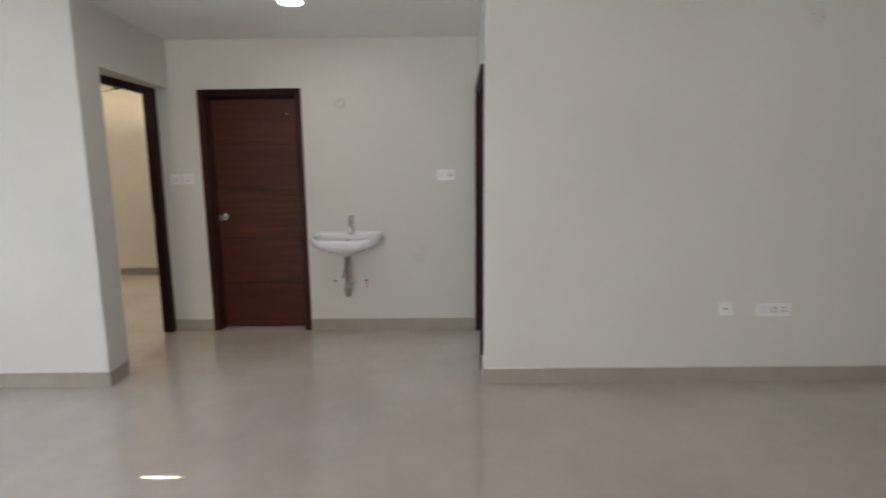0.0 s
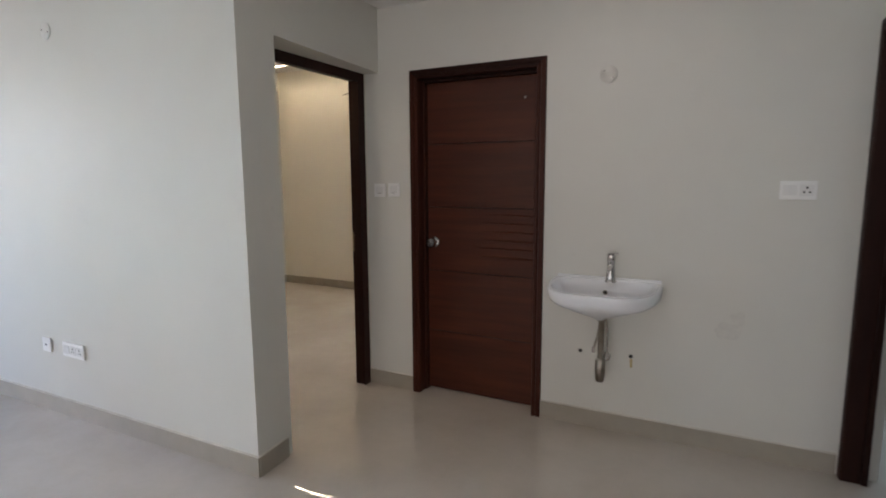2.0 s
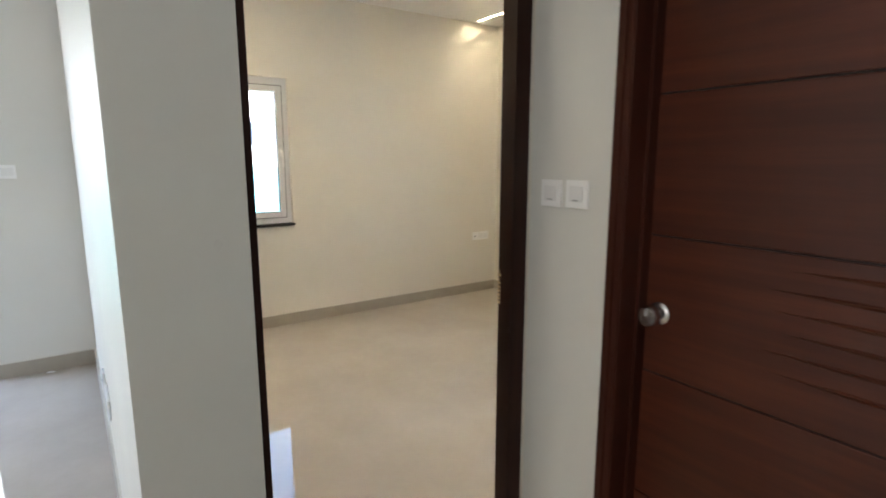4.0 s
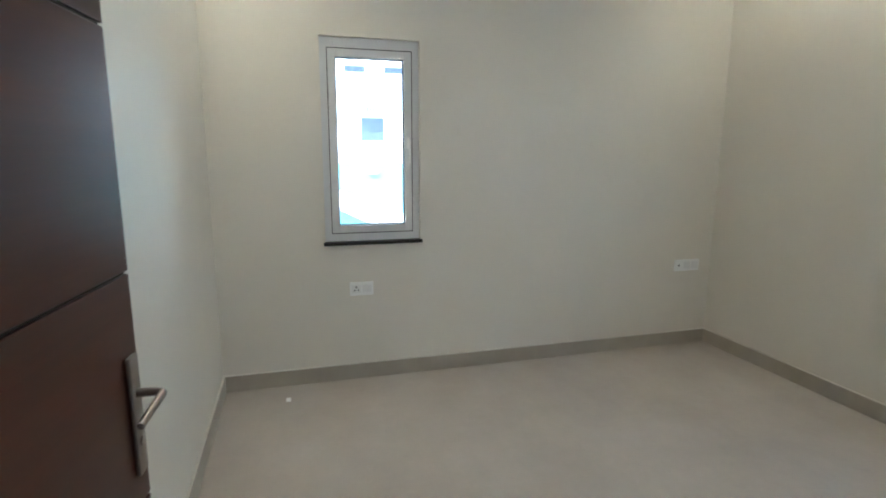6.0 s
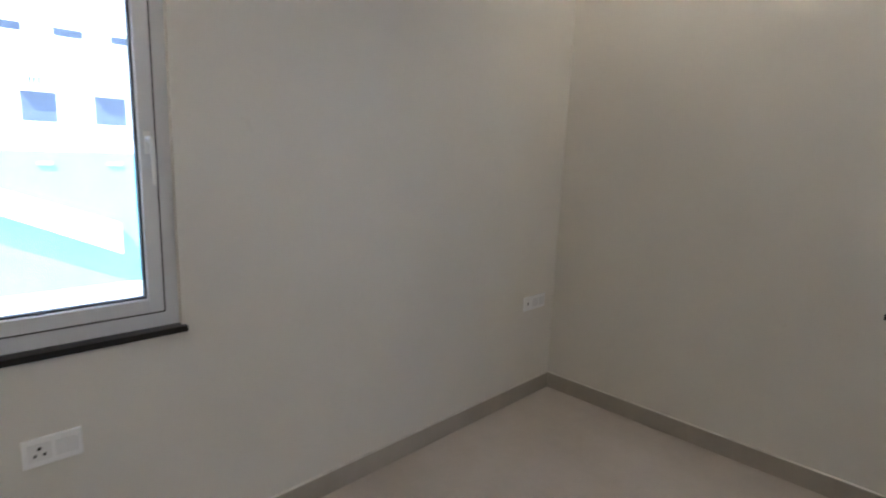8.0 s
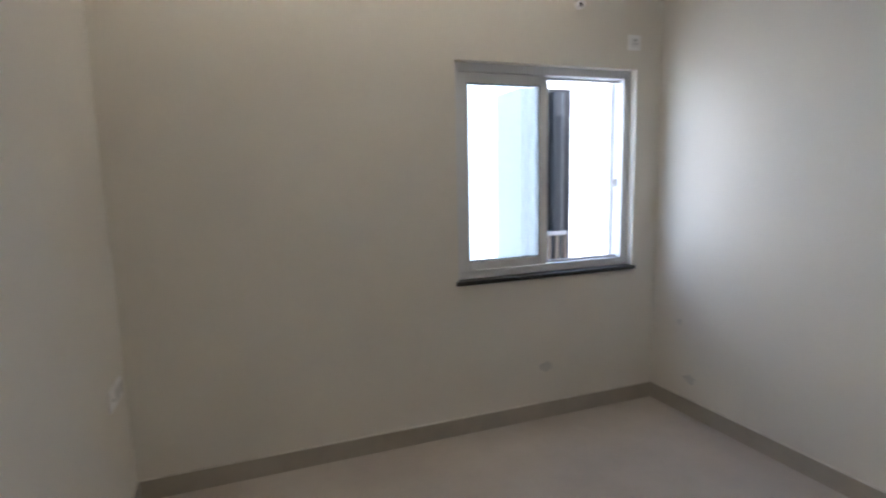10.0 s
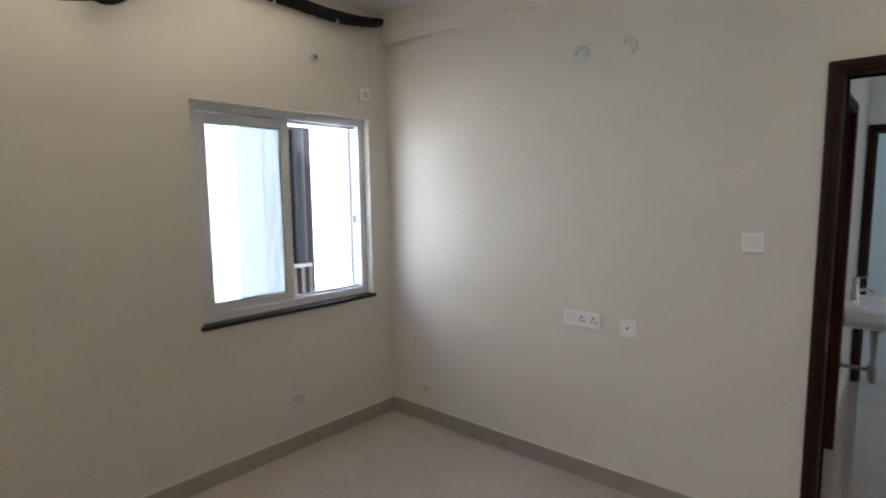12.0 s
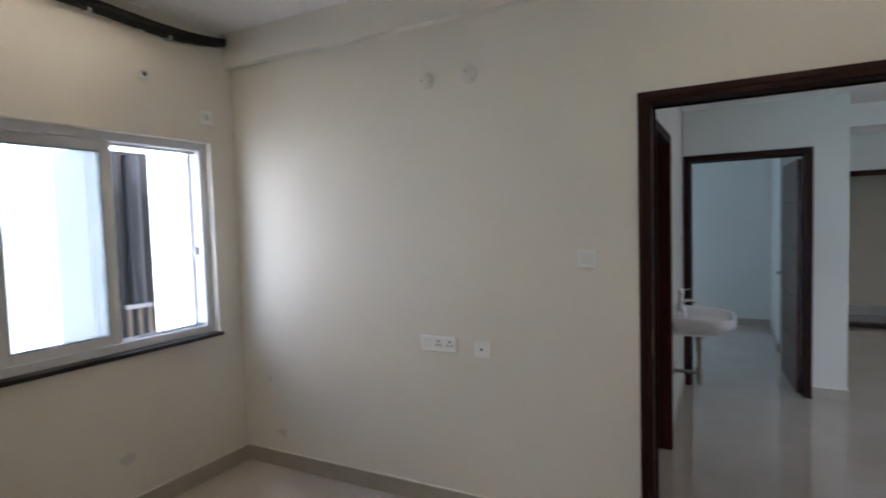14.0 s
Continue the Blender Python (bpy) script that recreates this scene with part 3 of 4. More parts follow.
part("keeper", boxes(((0.001, 0.030, 0.60), (0.012, 0.046, 0.70)), ((0.001, 0.034, 0.74), (0.008, 0.042, 0.748)), ((0.001, 0.034, 0.55), (0.008, 0.042, 0.558))), STEEL, window_2)
part("window_sill", boxes(((-0.015, -0.025, -0.022), (w2w + 0.012, 0.056, 0.001)), bevel=0.002), GRANITE, window_2, "black granite sill")


# ---------------- switches, sockets and covers ----------------
def plate(name, label, m, modules, group=""):
    """Modular wall plate, front towards local -y; modules: r rocker, s socket, b blank, t small round outlet."""
    mw, h = 0.068 if len(modules) > 1 else 0.074, 0.088
    w = mw * len(modules) + 0.014
    ob = thing(name, label, "switch" if name.startswith("switch") else "socket", m, group)
    part("plate", boxes(((-w / 2, -0.010, -h / 2), (w / 2, 0.0, h / 2)), bevel=0.003), PLASTIC, ob)
    for i, k in enumerate(modules):
        cx = -w / 2 + 0.007 + mw * (i + 0.5)
        a = mw / 2 - 0.005
        if k == "r":
            for s in (-1, 1):
                part("rocker", boxes(((cx + min(0, s * a) + 0.0006, -0.0135, -0.024), (cx + max(0, s * a) - 0.0006, -0.009, 0.024)), bevel=0.0015), PLASTIC2, ob)
        elif k == "w":
            part("rocker", boxes(((cx - a + 0.006, -0.0140, -0.024), (cx + a - 0.006, -0.009, 0.024)), bevel=0.002), PLASTIC2, ob)
            part("indicator", boxes(((cx - 0.012, -0.0148, -0.021), (cx + 0.012, -0.0138, -0.0185))), GASKET, ob)
        elif k == "s":
            face = part("outlet", boxes(((cx - a, -0.0125, -0.026), (cx + a, -0.009, 0.026)), bevel=0.0015), PLASTIC2, ob)
            for hx, hz, r in ((0, 0.012, 0.0058), (-0.0115, -0.008, 0.0046), (0.0115, -0.008, 0.0046)):
                part("hole", lathe([(r, -0.0122), (r, -0.0132)], 12, "y", None, (cx + hx, 0, hz)), DARK, face)
        elif k == "t":
            part("hole", lathe([(0.0065, -0.0098), (0.0065, -0.0115)], 14, "y", None, (cx - 0.004, 0, 0)), DARK, ob)
        else:
            part("blank", boxes(((cx - a, -0.0125, -0.026), (cx + a, -0.009, 0.026)), bevel=0.0015), PLASTIC2, ob)
    return ob


def cover(label, m, r=0.046, mat=None):
    """Round junction-box cover with two screws."""
    ob = thing("junction_cover", label, "cover plate", m, "junction covers")
    part("disc", lathe([(r, 0.0), (r, -0.004), (r - 0.004, -0.007), (0.001, -0.0075)], 36, "y"), mat or COVER, ob, "", True)
    for s in (-1, 1):
        part("screw", lathe([(0.005, -0.007), (0.004, -0.0095), (0.001, -0.0097)], 10, "y", None, (s * 0.028, 0, -s * 0.008)), STEEL, ob)
    return ob


FACE_S, FACE_E = 0, 90     # plates that look south and east
plate("switch", "white two-way wall switch beside the dark door frame", pose(-1.688, FY, 1.355, 0, 0, FACE_S), "w", "hall switches")
plate("switch", "white bell switch next to the bathroom door", pose(-1.578, FY, 1.357, 0, 0, FACE_S), "w", "hall switches")
plate("switch_and_socket", "white switch and socket plate near the basin", pose(0.655, FAR(0.655), 1.368, 0, 0, TURN), "rs")
plate("socket", "white triple socket plate low on the living room wall", pose(-3.03, LY - 0.0275, 0.428, 0, 0, FACE_S), "rss")
plate("television_outlet", "small white outlet low on the living room wall", pose(-3.305, LY - 0.0325, 0.43, 0, 0, FACE_S), "t")
plate("television_outlet", "small white outlet beside the wide socket plate", pose(2.50, RIGHT(2.50), 0.498, 0, 0, TURN), "t")
plate("socket", "wide white socket plate on the plain wall", pose(2.81, RIGHT(2.81), 0.490, 0, 0, TURN), "rss")
plate("socket", "white double socket plate on the bedroom wall", pose(EAST(5.848), 5.848, 0.915, 0, 0, TURN_E), "bss", "bedroom sockets")
plate("television_outlet", "small white outlet next to the double socket", pose(EAST(5.590), 5.590, 0.903, 0, 0, TURN_E), "t")
plate("switch", "white double switch beside the bedroom doorway", pose(EAST(5.043), 5.043, 1.384, 0, 0, TURN_E), "r")
plate("socket", "small white socket high beside the sliding window", pose(-2.148, NY, 2.272, 0, 0, FACE_S), "s")
plate("socket", "white switched socket under the narrow window", pose(WX, 4.657, 0.602, 0, 0, FACE_E), "sr", "bedroom sockets")
plate("socket", "white outlet plate near the room corner", pose(WX, 7.128, 0.624, 0, 0, FACE_E), "tbb", "bedroom sockets")
plate("switch", "white switch beside the balcony opening", pose(LW, 3.146, 1.38, 0, 0, FACE_E), "r")
cover("round plastic cover on the wall above the basin", pose(-0.23, FAR(-0.23), 1.974, 0, 25, TURN))
cover("round plastic cover high on the living room wall", pose(-3.0, LY - 0.025, 2.24))
cover("round plastic cover high on the plain wall", pose(2.93, RIGHT(2.93), 2.31, 0, 0, TURN))
cover("round plastic cover on the bedroom wall, screws level", pose(EAST(5.880), 5.880, 2.331, 0, 0, TURN_E), 0.047, COVER_B)
cover("round plastic cover on the bedroom wall, tilted screws", pose(EAST(5.627), 5.627, 2.328, 0, 35, TURN_E), 0.047, COVER_B)

# drain stub over the window
stub = thing("pipe_stub", "short white drain pipe stub with dark mouth", "pipe", pose(-2.545, NY, 2.452))
part("pipe", lathe([(0.022, 0.0), (0.022, -0.035), (0.017, -0.036), (0.016, -0.012)], 24, "y"), PLASTIC, stub, "", True)
part("mouth", lathe([(0.0165, -0.013), (0.0165, -0.018)], 20, "y"), DARK, stub)

# lamp holder on the beam
lh = thing("lamp_holder", "chrome wall lamp holder on the beam", "lamp", pose(EAST(5.696) - 0.055, 5.696, 2.743, 0, 0, TURN_E))
part("rose", lathe([(0.036, 0.0), (0.036, -0.008), (0.03, -0.016), (0.02, -0.02)], 28, "y"), CHROME, lh, "", True)
part("socket", lathe([(0.02, -0.018), (0.023, -0.03), (0.023, -0.06), (0.019, -0.062), (0.018, -0.04)], 24, "y"), DARK, lh, "dark socket sleeve", True)
part("lug", boxes(((0.024, -0.02, 0.01), (0.044, -0.004, 0.02)), bevel=0.003), CHROME, lh)

# ---------------- lamps ----------------
def led_light(label, m, mat):
    led = thing("led_strip_light", label, "light", m, "ceiling strip lights")
    part("diffuser", boxes(((-1.167, -0.009, -0.003), (1.167, 0.009, 0.004))), mat, led)
    part("profile", boxes(((-1.172, -0.013, -0.007), (1.172, -0.0095, 0.004)), ((-1.172, 0.0095, -0.007), (1.172, 0.013, 0.004)), ((-1.172, -0.0095, -0.007), (-1.1675, 0.0095, 0.004)), ((1.1675, -0.0095, -0.007), (1.172, 0.0095, 0.004))), PLASTIC, led)


led_light("lit warm-white recessed linear ceiling light near the window", pose(-3.73, 7.0, BC), LED)
# unseen second strip, added to even out the bedroom light
led_light("unseen warm-white strip light added to even out the bedroom", pose(-3.73, 4.15, BC), LED_S)
spot = thing("downlight", "lit round recessed ceiling downlight", "light", pose(-0.325, 3.86, AC))
part("ring", lathe([(0.092, 0.001), (0.092, -0.005), (0.086, -0.008), (0.076, -0.006), (0.076, 0.001)], 40), PLASTIC, spot, "", True)
part("lens", lathe([(0.0755, 0.001), (0.0755, -0.003), (0.06, -0.0045), (0.001, -0.005)], 36), LED_R, spot)


# ---------------- wash basin ----------------
BX = -0.195
basin = thing("wash_basin", "white ceramic wall-hung wash basin with chrome tap", "basin", pose(BX, FAR(BX), 0, 0, 0, TURN))


def outline(n, a=0.288, b=0.41):
    pts = []
    for i in range(n):
        th = 2 * math.pi * i / n
        c, s = math.cos(th), math.sin(th)
        x = a * math.copysign(abs(c) ** 0.5, c)
        y = -0.10 + (-(b - 0.10) * abs(s) ** 0.8 if s < 0 else 0.096 * abs(s) ** 0.35)
        pts.append((x, y))
    return pts


def basin_bowl():
    bm, n = bmesh.new(), 72
    base = outline(n)
    rings = []
    for z, s, cy, ky in ((0.697, 0.09, -0.17, 1), (0.704, 0.12, -0.17, 1), (0.716, 0.22, -0.165, 1), (0.728, 0.34, -0.16, 1), (0.741, 0.47, -0.15, 1), (0.755, 0.60, -0.14, 1), (0.769, 0.72, -0.13, 1), (0.781, 0.82, -0.12, 1), (0.794, 0.90, -0.11, 1), (0.808, 0.955, -0.09, 1), (0.824, 0.988, -0.05, 1), (0.844, 0.998, -0.02, 1), (0.861, 1.0, 0, 1), (0.871, 0.992, 0, 1), (0.876, 0.975, 0, 1),
                         (0.875, 0.93, -0.235, 0.83), (0.866, 0.905, -0.235, 0.80), (0.833, 0.875, -0.235, 0.775), (0.800, 0.80, -0.235, 0.74), (0.777, 0.66, -0.235, 0.66), (0.764, 0.44, -0.23, 0.5), (0.758, 0.2, -0.23, 0.24), (0.756, 0.09, -0.23, 0.1)):
        rings.append([bm.verts.new((x * s, cy + (y - cy) * ky if ky < 1 else y * (0.5 + 0.5 * s ** 0.7), z)) for x, y in base])
    for a, b in zip(rings, rings[1:]):
        for i in range(n):
            bm.faces.new((a[i], a[(i + 1) % n], b[(i + 1) % n], b[i]))
    bm.faces.new(rings[0][::-1])
    bm.faces.new(rings[-1])
    for v in bm.verts:
        v.co.z -= 0.02 * min(1.0, max(0.0, -v.co.y / 0.40)) ** 1.5 * min(1.0, max(0.0, (v.co.z - 0.74) / 0.12))
    return bm


part("bowl", basin_bowl(), CERAMIC, basin, "", True)
part("back_ledge", boxes(((-0.278, -0.026, 0.842), (0.278, -0.002, 0.888)), bevel=0.006), CERAMIC, basin, "", True)
part("overflow", lathe([(0.013, 0), (0.013, -0.004), (0.009, -0.005)], 22, "y", None, (0.0, -0.082, 0.815)), STEEL, basin)
part("overflow_hole", lathe([(0.008, -0.004), (0.008, -0.006)], 18, "y", None, (0.0, -0.082, 0.815)), DARK, basin)
part("mark", boxes(((-0.009, -0.0925, 0.789), (0.009, -0.0895, 0.792))), GASKET, basin)
tap = part("tap", lathe([(0.030, 0.868), (0.030, 0.874), (0.0265, 0.879), (0.0245, 0.90), (0.0205, 0.950), (0.0190, 0.966), (0.0185, 0.969), (0.0210, 0.972), (0.0215, 1.012), (0.019, 1.020), (0.001, 1.021)], 30, "z", None, (0.02, -0.052, 0)), CHROME, basin, "chrome pillar tap", True)
part("spout", tube([(0.02, -0.06, 0.938), (0.02, -0.10, 0.953), (0.02, -0.135, 0.948), (0.02, -0.142, 0.933)], [0.012, 0.011, 0.010, 0.010]), CHROME, tap, "", True)
lever = part("lever", boxes(((-0.012, -0.075, 0.0), (0.012, 0.018, 0.006)), bevel=0.0025), CHROME, tap, "flat chrome lever", True)
lever.matrix_basis = pose(0.02, -0.052, 1.020, -8, 0, 28)
trap = part("bottle_trap", lathe([(0.03, 0.72), (0.03, 0.692), (0.019, 0.675), (0.016, 0.67), (0.016, 0.47), (0.023, 0.468), (0.027, 0.455), (0.027, 0.39), (0.022, 0.35), (0.016, 0.342), (0.001, 0.341)], 26, "z", None, (0.0, -0.17, 0)), TARNISH, basin, "tarnished chrome bottle trap", True)
part("arm", tube([(0.0, -0.15, 0.43), (0.0, -0.10, 0.43), (0.0, 0.0, 0.43)], 0.014), TARNISH, trap, "", True)
part("collar", lathe([(0.03, 0.0), (0.028, -0.008), (0.016, -0.010)], 24, "y", None, (0.0, 0.0, 0.43)), CHROME, trap, "", True)
part("hose", tube([(-0.012, -0.15, 0.70), (-0.018, -0.155, 0.60), (-0.036, -0.165, 0.525)], 0.0065, 10), TARNISH, basin, "hanging braided hose", True)
part("hose_nut", lathe([(0.0095, 0.498), (0.0095, 0.525), (0.007, 0.53)], 6, "z", None, (-0.038, -0.165, 0)), STEEL, basin)
part("hose", tube([(0.02, -0.15, 0.70), (0.03, -0.16, 0.60), (0.033, -0.168, 0.50)], 0.0065, 10), TARNISH, basin, "hanging braided hose", True)
part("hose_nut", lathe([(0.0095, 0.472), (0.0095, 0.50), (0.007, 0.505)], 6, "z", None, (0.033, -0.168, 0)), STEEL, basin)


def water_point(label, x, z):
    ob = thing("water_outlet", label, "pipe fitting", pose(x, FAR(x), z, 0, 0, TURN), "water outlets")
    part("flange", lathe([(0.015, 0.0), (0.015, -0.003), (0.011, -0.004)], 20, "y"), COVER, ob)
    part("mouth", lathe([(0.0105, -0.003), (0.0105, -0.005)], 18, "y"), DARK, ob)


water_point("dark capped water outlet under the basin", -0.335, 0.446)
water_point("dark water outlet with rust drip under the basin", -0.058, 0.45)


def patch(name, label, m, w, h, mat, seed, thick=0.0006):
    """A thin uneven smear on a wall, front towards local -y."""
    bm, n = bmesh.new(), 22
    front, back = [], []
    for k in range(n):
        a = 2 * math.pi * k / n
        r = 0.5 + 0.32 * noise.noise(Vector((math.cos(a) * 1.4 + seed, math.sin(a) * 1.4, seed)))
        front.append(bm.verts.new((w * r * math.cos(a), -thick, h * r * math.sin(a))))
        back.append(bm.verts.new((w * r * math.cos(a), 0.0, h * r * math.sin(a))))
    bm.faces.new(front)
    bm.faces.new(back[::-1])
    for k in range(n):
        bm.faces.new((front[k], back[k], back[(k + 1) % n], front[(k + 1) % n]))
    ob = mesh_object(name, bm, mat)
    ob.matrix_world = m
    return tagged(ob, label, "stain", "", "stuff")


patch("wall_smudge", "faint grey smudge on the wall beside the basin", pose(0.40, FAR(0.40), 0.655, 0, 0, TURN), 0.12, 0.09, SMUDGE_H, 1.7)
patch("wall_smudge", "faint grey smudge above another beside the basin", pose(0.45, FAR(0.45), 0.72, 0, 0, TURN), 0.07, 0.06, SMUDGE_H, 4.2)
patch("rust_drip", "yellowish rust drip below the water outlet", pose(-0.056, FAR(-0.056), 0.415, 0, 0, TURN), 0.016, 0.07, RUST, 2.4)
patch("wall_smudge", "small grey scuff low on the bedroom wall", pose(EAST(7.118), 7.118, 0.572, 0, 0, TURN_E), 0.03, 0.04, SMUDGE, 3.3)
patch("wall_smudge", "pale scuff low on the bedroom wall by the corner", pose(EAST(7.024), 7.024, 0.227, 0, 0, TURN_E), 0.09, 0.05, SMUDGE, 6.1)
patch("wall_smudge", "pale scuff low on the window wall", pose(-2.75, NY, 0.33), 0.08, 0.06, SMUDGE, 8.2)
patch("wall_smudge", "tiny grey scuff on the wall end by the doorway", pose(FACE(3.752), 3.752, 1.29, 0, 0, 90), 0.018, 0.022, SMUDGE_H, 5.1)

# ---------------- air-conditioner pipe bundle on the bedroom wall ----------------
bundle = thing("pipe_bundle", "black insulated air-conditioner pipes clipped under the ceiling", "pipe")
yw = NY
part("pipe", tube([(-1.975, yw - 0.022, 2.772), (-2.1, yw - 0.028, 2.735), (-2.38, yw - 0.03, 2.707), (-2.62, yw - 0.03, 2.716), (-2.85, yw - 0.03, 2.724), (-3.1, yw - 0.032, 2.722), (-3.27, yw - 0.04, 2.722), (-3.40, yw - 0.05, 2.716), (-3.485, yw - 0.065, 2.726), (-3.56, yw - 0.075, 2.655), (-3.66, yw - 0.08, 2.53)], [0.012, 0.018, 0.022, 0.020, 0.018, 0.019, 0.019, 0.020, 0.021, 0.019, 0.017], 14, None, 0.25), FOAM, bundle, "", True)
part("pipe", tube([(-1.98, yw - 0.02, 2.784), (-2.2, yw - 0.03, 2.753), (-2.45, yw - 0.026, 2.749), (-2.7, yw - 0.034, 2.757), (-2.95, yw - 0.03, 2.762), (-3.2, yw - 0.04, 2.754), (-3.36, yw - 0.06, 2.752), (-3.46, yw - 0.08, 2.766), (-3.53, yw - 0.085, 2.715), (-3.67, yw - 0.085, 2.555)], 0.0165, 12, None, 0.25), FOAM, bundle, "", True)
part("pipe", tube([(-2.02, yw - 0.048, 2.755), (-2.3, yw - 0.052, 2.728), (-2.55, yw - 0.054, 2.722), (-2.8, yw - 0.05, 2.735), (-3.05, yw - 0.056, 2.733), (-3.28, yw - 0.07, 2.735), (-3.43, yw - 0.092, 2.733), (-3.52, yw - 0.10, 2.665), (-3.60, yw - 0.092, 2.60), (-3.635, yw - 0.085, 2.525)], 0.0125, 12, None, 0.25), FOAM, bundle, "", True)
part("pipe", tube([(-2.5, yw - 0.04, 2.700), (-2.75, yw - 0.042, 2.706), (-2.98, yw - 0.04, 2.716), (-3.2, yw - 0.042, 2.726)], [0.006, 0.010, 0.010, 0.006], 10, None, 0.2), FOAM, bundle, "", True)
part("wrapped_end", tube([(-3.50, yw - 0.073, 2.722), (-3.57, yw - 0.077, 2.645), (-3.66, yw - 0.073, 2.555)], [0.010, 0.012, 0.010], 10, None, 0.2), TAPE, bundle, "grey taped pipe end", True)
part("loop", tube([(-3.63, yw - 0.062, 2.565), (-3.70, yw - 0.055, 2.55), (-3.733, yw - 0.048, 2.515), (-3.70, yw - 0.053, 2.492), (-3.64, yw - 0.059, 2.502), (-3.60, yw - 0.062, 2.53)], 0.012, 10, None, 0.25), FOAM, bundle, "", True)
part("loop", tube([(-3.60, yw - 0.068, 2.60), (-3.67, yw - 0.064, 2.58), (-3.705, yw - 0.058, 2.535), (-3.66, yw - 0.063, 2.51), (-3.61, yw - 0.067, 2.52)], 0.009, 10, None, 0.25), FOAM, bundle, "", True)
part("loop", tube([(-3.55, yw - 0.073, 2.69), (-3.585, yw - 0.084, 2.62), (-3.63, yw - 0.087, 2.56), (-3.68, yw - 0.081, 2.525)], 0.005, 8, None, 0.2), TAPE, bundle, "thin grey drain hose", True)
part("wire", tube([(-3.71, yw - 0.053, 2.495), (-3.78, yw - 0.046, 2.478), (-3.85, yw - 0.053, 2.461), (-3.875, yw - 0.056, 2.458)], 0.0046, 8), FOAM, bundle, "", True)
part("wire", tube([(-3.27, yw - 0.02, 2.742), (-3.0, yw - 0.02, 2.772), (-2.7, yw - 0.02, 2.768), (-2.35, yw - 0.02, 2.764), (-2.02, yw - 0.02, 2.782)], 0.0042, 8), FOAM, bundle, "", True)
for x, z in ((-2.394, 2.684), (-2.832, 2.698), (-3.238, 2.700)):
    part("clip", boxes(((x - 0.006, yw - 0.06, z - 0.004), (x + 0.006, yw - 0.001, z + 0.001)), ((x - 0.006, yw - 0.062, z - 0.004), (x + 0.006, yw - 0.058, z + 0.016)), bevel=0.001), PLASTIC, bundle, "white plastic clip")

# small white flecks on the floor
def white_fleck(label, m, size, seed):
    bm = bmesh.new()
    pts = [[bm.verts.new((size * (0.2 * i - 0.5), size * (0.23 * j - 0.23), 0.002 + 0.006 * noise.noise(Vector((i * 0.9, j * 1.3, seed))) ** 2 + 0.001 * (i % 2))) for j in range(3)] for i in range(6)]
    for i in range(5):
        for j in range(2):
            bm.faces.new((pts[i][j], pts[i + 1][j], pts[i + 1][j + 1], pts[i][j + 1]))
    bmesh.ops.solidify(bm, geom=list(bm.faces), thickness=0.001)
    ob = mesh_object("white_fleck", bm, PLASTIC)
    ob.matrix_world = m
    return tagged(ob, label, "paper")


white_fleck("tiny white fleck lying on the floor", pose(-4.772, 4.182, 0.0), 0.06, 3.0)
white_fleck("small white fleck on the floor by the skirting", pose(-4.845, 3.237, 0.0, 0, 0, 70), 0.05, 7.0)


# ---------------- outside ----------------
WHITE_EXT = paint("exterior_white", (0.85, 0.85, 0.83), 0.05, 0.8)
CYAN_EXT = paint("exterior_turquoise", (0.20, 0.46, 0.48), 0.08, 0.8)
DARK_EXT = plain("dark_metal_cladding", (0.006, 0.0065, 0.008), 0.5, 0, 0.2, 5.0)
GREY_PIPE = plain("grey_pipe", (0.022, 0.025, 0.03), 0.45, 0, 0.1, 5.0)
DUCT_RAIL = plain("grey_rail_paint", (0.33, 0.33, 0.34), 0.5)
BEIGE_RAIL = plain("beige_rail_paint", (0.16, 0.13, 0.105), 0.5)
PANE_EXT = plain("dusty_window_glass", (0.08, 0.10, 0.145), 0.6)
# ground colour raised so that it bounces daylight onto the ceilings
EARTH = paint("bounce_ground", (0.50, 0.48, 0.44), 0.15, 0.9)
MAROON = plain("maroon_paint", (0.10, 0.02, 0.02), 0.5)
BLACK_M = plain("black_railing_paint", (0.02, 0.02, 0.022), 0.4)

gr = bmesh.new()
gr.faces.new([gr.verts.new(p) for p in ((-2500, -2500, -6), (2500, -2500, -6), (2500, 2500, -6), (-2500, 2500, -6))])
structure("ground", gr, EARTH, "ground far below the windows, paled to bounce daylight indoors", "ground")


def building(name, label, lo, hi, m):
    b = thing(name, label, "building", m)
    part("wall", boxes((lo, hi)), WHITE_EXT, b)
    part("parapet", boxes(((lo[0], lo[1], hi[2]), (hi[0], lo[1] + 0.25, hi[2] + 0.9))), WHITE_EXT, b)
    return b


def facade_window(b, x, z, w, h):
    win = part("window", boxes(((x, -0.03, z), (x + w, 0.02, z + h))), PANE_EXT, b)
    part("frame", boxes(((x - 0.05, -0.06, z - 0.05), (x, 0.01, z + h + 0.05)), ((x + w, -0.06, z - 0.05), (x + w + 0.05, 0.01, z + h + 0.05)), ((x, -0.06, z + h), (x + w, 0.01, z + h + 0.05)), ((x, -0.06, z - 0.05), (x + w, 0.01, z))), WHITE_EXT, win)
    part("sunshade", boxes(((x - 0.15, -0.45, z + h + 0.18), (x + w + 0.15, 0.0, z + h + 0.26))), WHITE_EXT, win)


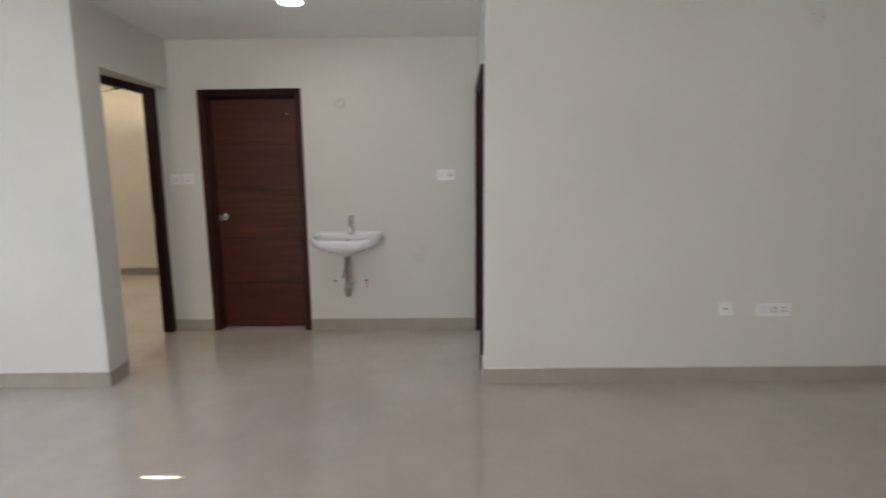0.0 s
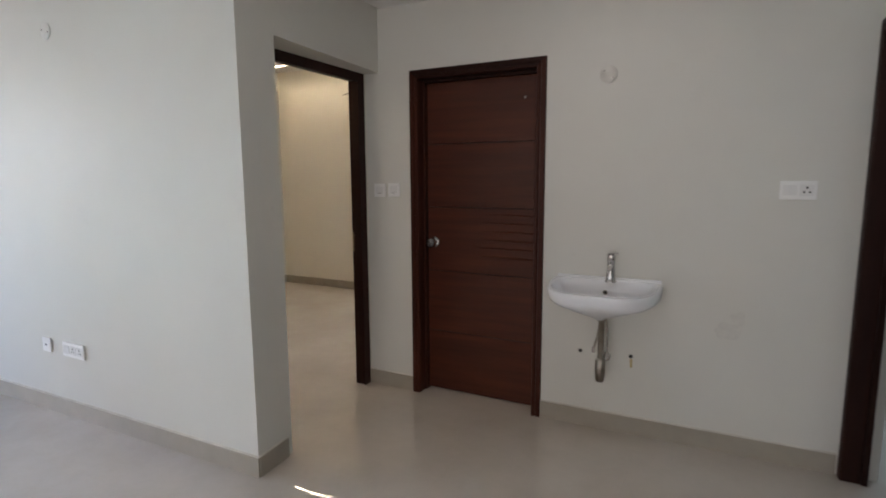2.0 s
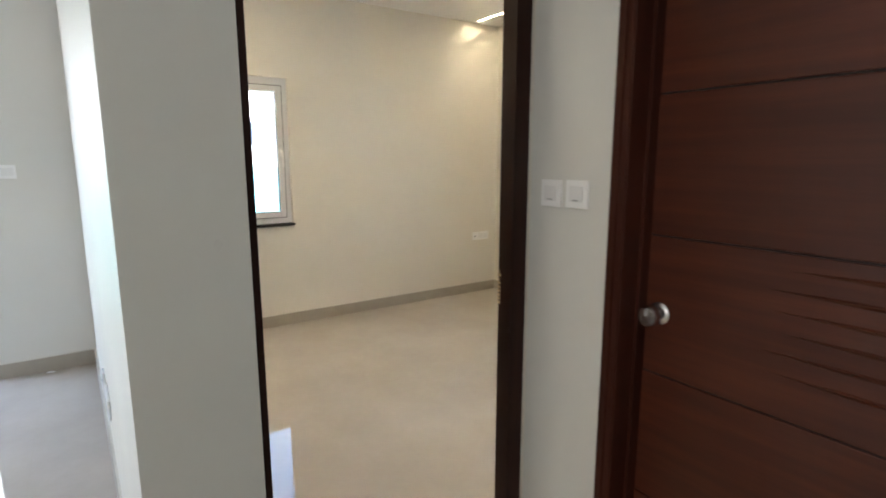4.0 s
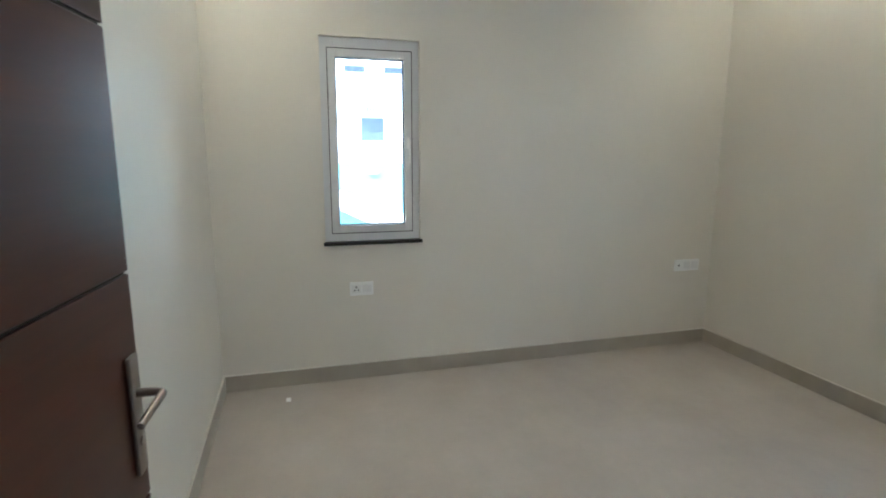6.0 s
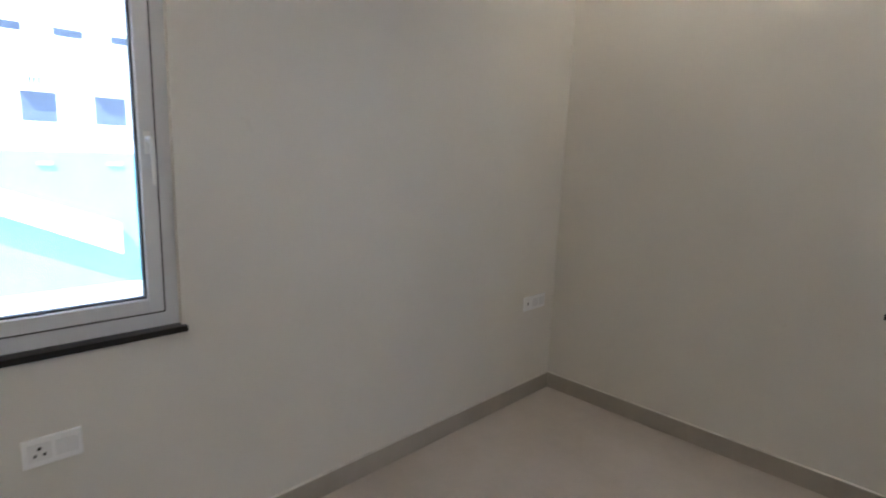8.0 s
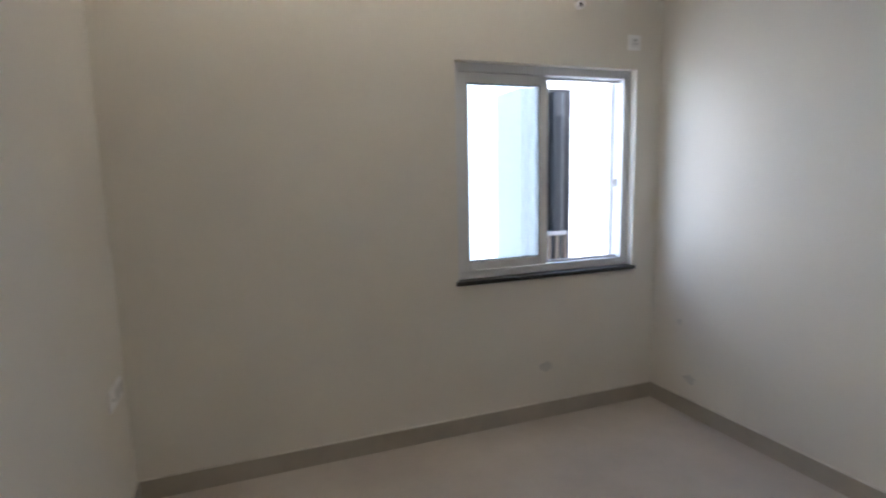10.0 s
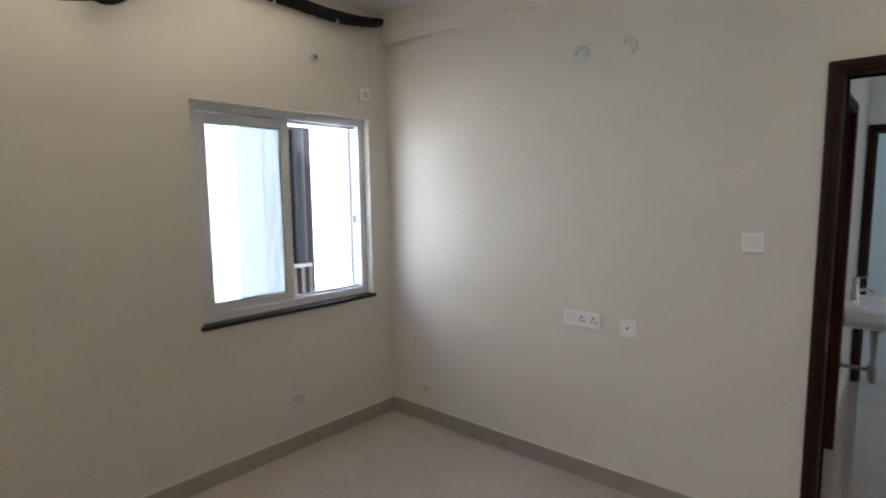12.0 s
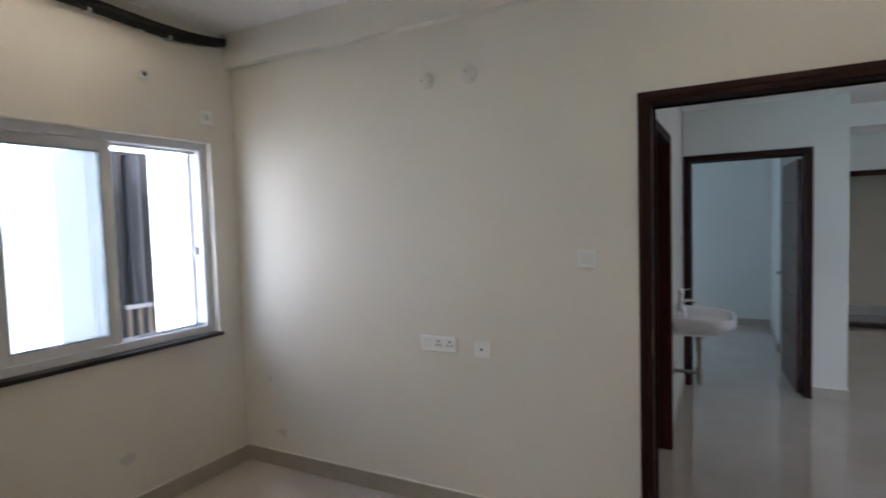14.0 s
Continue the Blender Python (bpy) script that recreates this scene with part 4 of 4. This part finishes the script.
west_b = building("apartment_building", "white apartment building with small blue-grey windows and turquoise base", (-20, 0, -6), (30, 10, 16), pose(-35, 0, 0, 0, 0, 90))
part("base_band", boxes(((-20, -0.04, -6), (30, 0.0, 0.9))), CYAN_EXT, west_b, "turquoise painted base")
ramp_bm = bmesh.new()
low = [ramp_bm.verts.new(p) for p in ((5.2, -0.9, -1.05), (12.0, -0.9, -4.3), (12.0, -0.9, -2.7), (5.2, -0.9, 0.0))]
far = [ramp_bm.verts.new((v.co.x, -0.06, v.co.z)) for v in low]
ramp_bm.faces.new(low)
ramp_bm.faces.new(far[::-1])
for k in range(4):
    ramp_bm.faces.new((low[k], far[k], far[(k + 1) % 4], low[(k + 1) % 4]))
part("ramp", ramp_bm, WHITE_EXT, west_b, "white sloping parapet")
for k in range(0, 6):
    facade_window(west_b, 8.43 + 2.95 * k, 2.27, 1.4, 1.38)
    for q in range(3):
        part("vent", boxes(((8.8 + 2.95 * k + 0.18 * q, -0.03, 4.0), (8.92 + 2.95 * k + 0.18 * q, 0.02, 4.32)), bevel=0.01), PANE_EXT, west_b)
    part("ledge", boxes(((8.8 + 2.95 * k, -0.16, 0.22), (9.45 + 2.95 * k, 0.02, 0.40)), bevel=0.02), DUCT_RAIL, west_b, "small grey ledge")
    facade_window(west_b, 7.5 + 2.4 * k, 6.3, 1.2, 0.36)
# added sunlit backdrop, stands in for the bright sky past the window
north_backdrop = building("apartment_building", "added white backdrop building that fills the sliding window's view with brightness", (-30, 0, -6), (30, 10, 18), pose(0, 26, 0))
for k in range(-6, 7):
    facade_window(north_backdrop, 4.6 * k + 1.5, 7.0, 1.3, 1.2)

shaft = thing("service_duct", "dark grey clad service duct with pipes and railing", "duct", pose(-2.5, 8.3, 0))
part("cladding", boxes(((0.145, 0.06, -6), (0.60, 0.5, 2.16)), bevel=0.004), DARK_EXT, shaft)
for x, r in ((0.20, 0.03), (0.33, 0.022), (0.46, 0.055)):
    part("pipe", lathe([(r, -6), (r, 2.13)], 16, "z", None, (x, 0.05, 0)), GREY_PIPE, shaft, "", True)
rail = part("railing", boxes(((0.34, -0.02, 1.005), (0.525, 0.02, 1.035)), bevel=0.004), DUCT_RAIL, shaft, "grey top rail")
for x in (0.36, 0.435, 0.51):
    part("baluster", boxes(((x - 0.013, -0.012, 0.2), (x + 0.013, 0.012, 1.005))), BEIGE_RAIL, rail)

# balcony beyond the living room opening
structure("balcony_floor", boxes(((-6.4, 0.1, -0.15), (LW - 0.2, 3.3, -0.02))), FLOOR, "pale tiled balcony floor", "floor")
slider = thing("sliding_door", "white framed balcony sliding door", "door", pose(LW, 2.93, 0, 0, 0, 90), "", "structure")
part("frame", boxes(((-0.05, 0.04, 0), (-0.001, 0.15, 2.299)), ((-2.629, 0.04, 0), (-2.58, 0.15, 2.299)), ((-2.58, 0.04, 2.25), (-0.05, 0.15, 2.299)), ((-2.58, 0.04, 0.0), (-0.05, 0.15, 0.03)), bevel=0.003), UPVC, slider)
sash(slider, (-2.58, 0.03), (-1.3, 2.25), 0.06, 0.06, 0.1, GLASS)
rail_b = thing("balcony_railing", "black metal balcony railing on a maroon kerb", "railing", pose(-6.3, 0.1, 0))
part("kerb", boxes(((-0.08, 0, -0.15), (0.08, 3.2, 0.12))), MAROON, rail_b, "maroon painted kerb")
for z in (0.38, 0.62, 0.86, 1.1):
    part("bar", tube([(0, 0, z), (0, 1.6, z), (0, 3.2, z)], 0.018, 10), BLACK_M, rail_b, "", True)
for y in (0.05, 1.1, 2.15, 3.15):
    part("post", boxes(((-0.02, y - 0.02, 0.12), (0.02, y + 0.02, 1.12))), BLACK_M, rail_b)
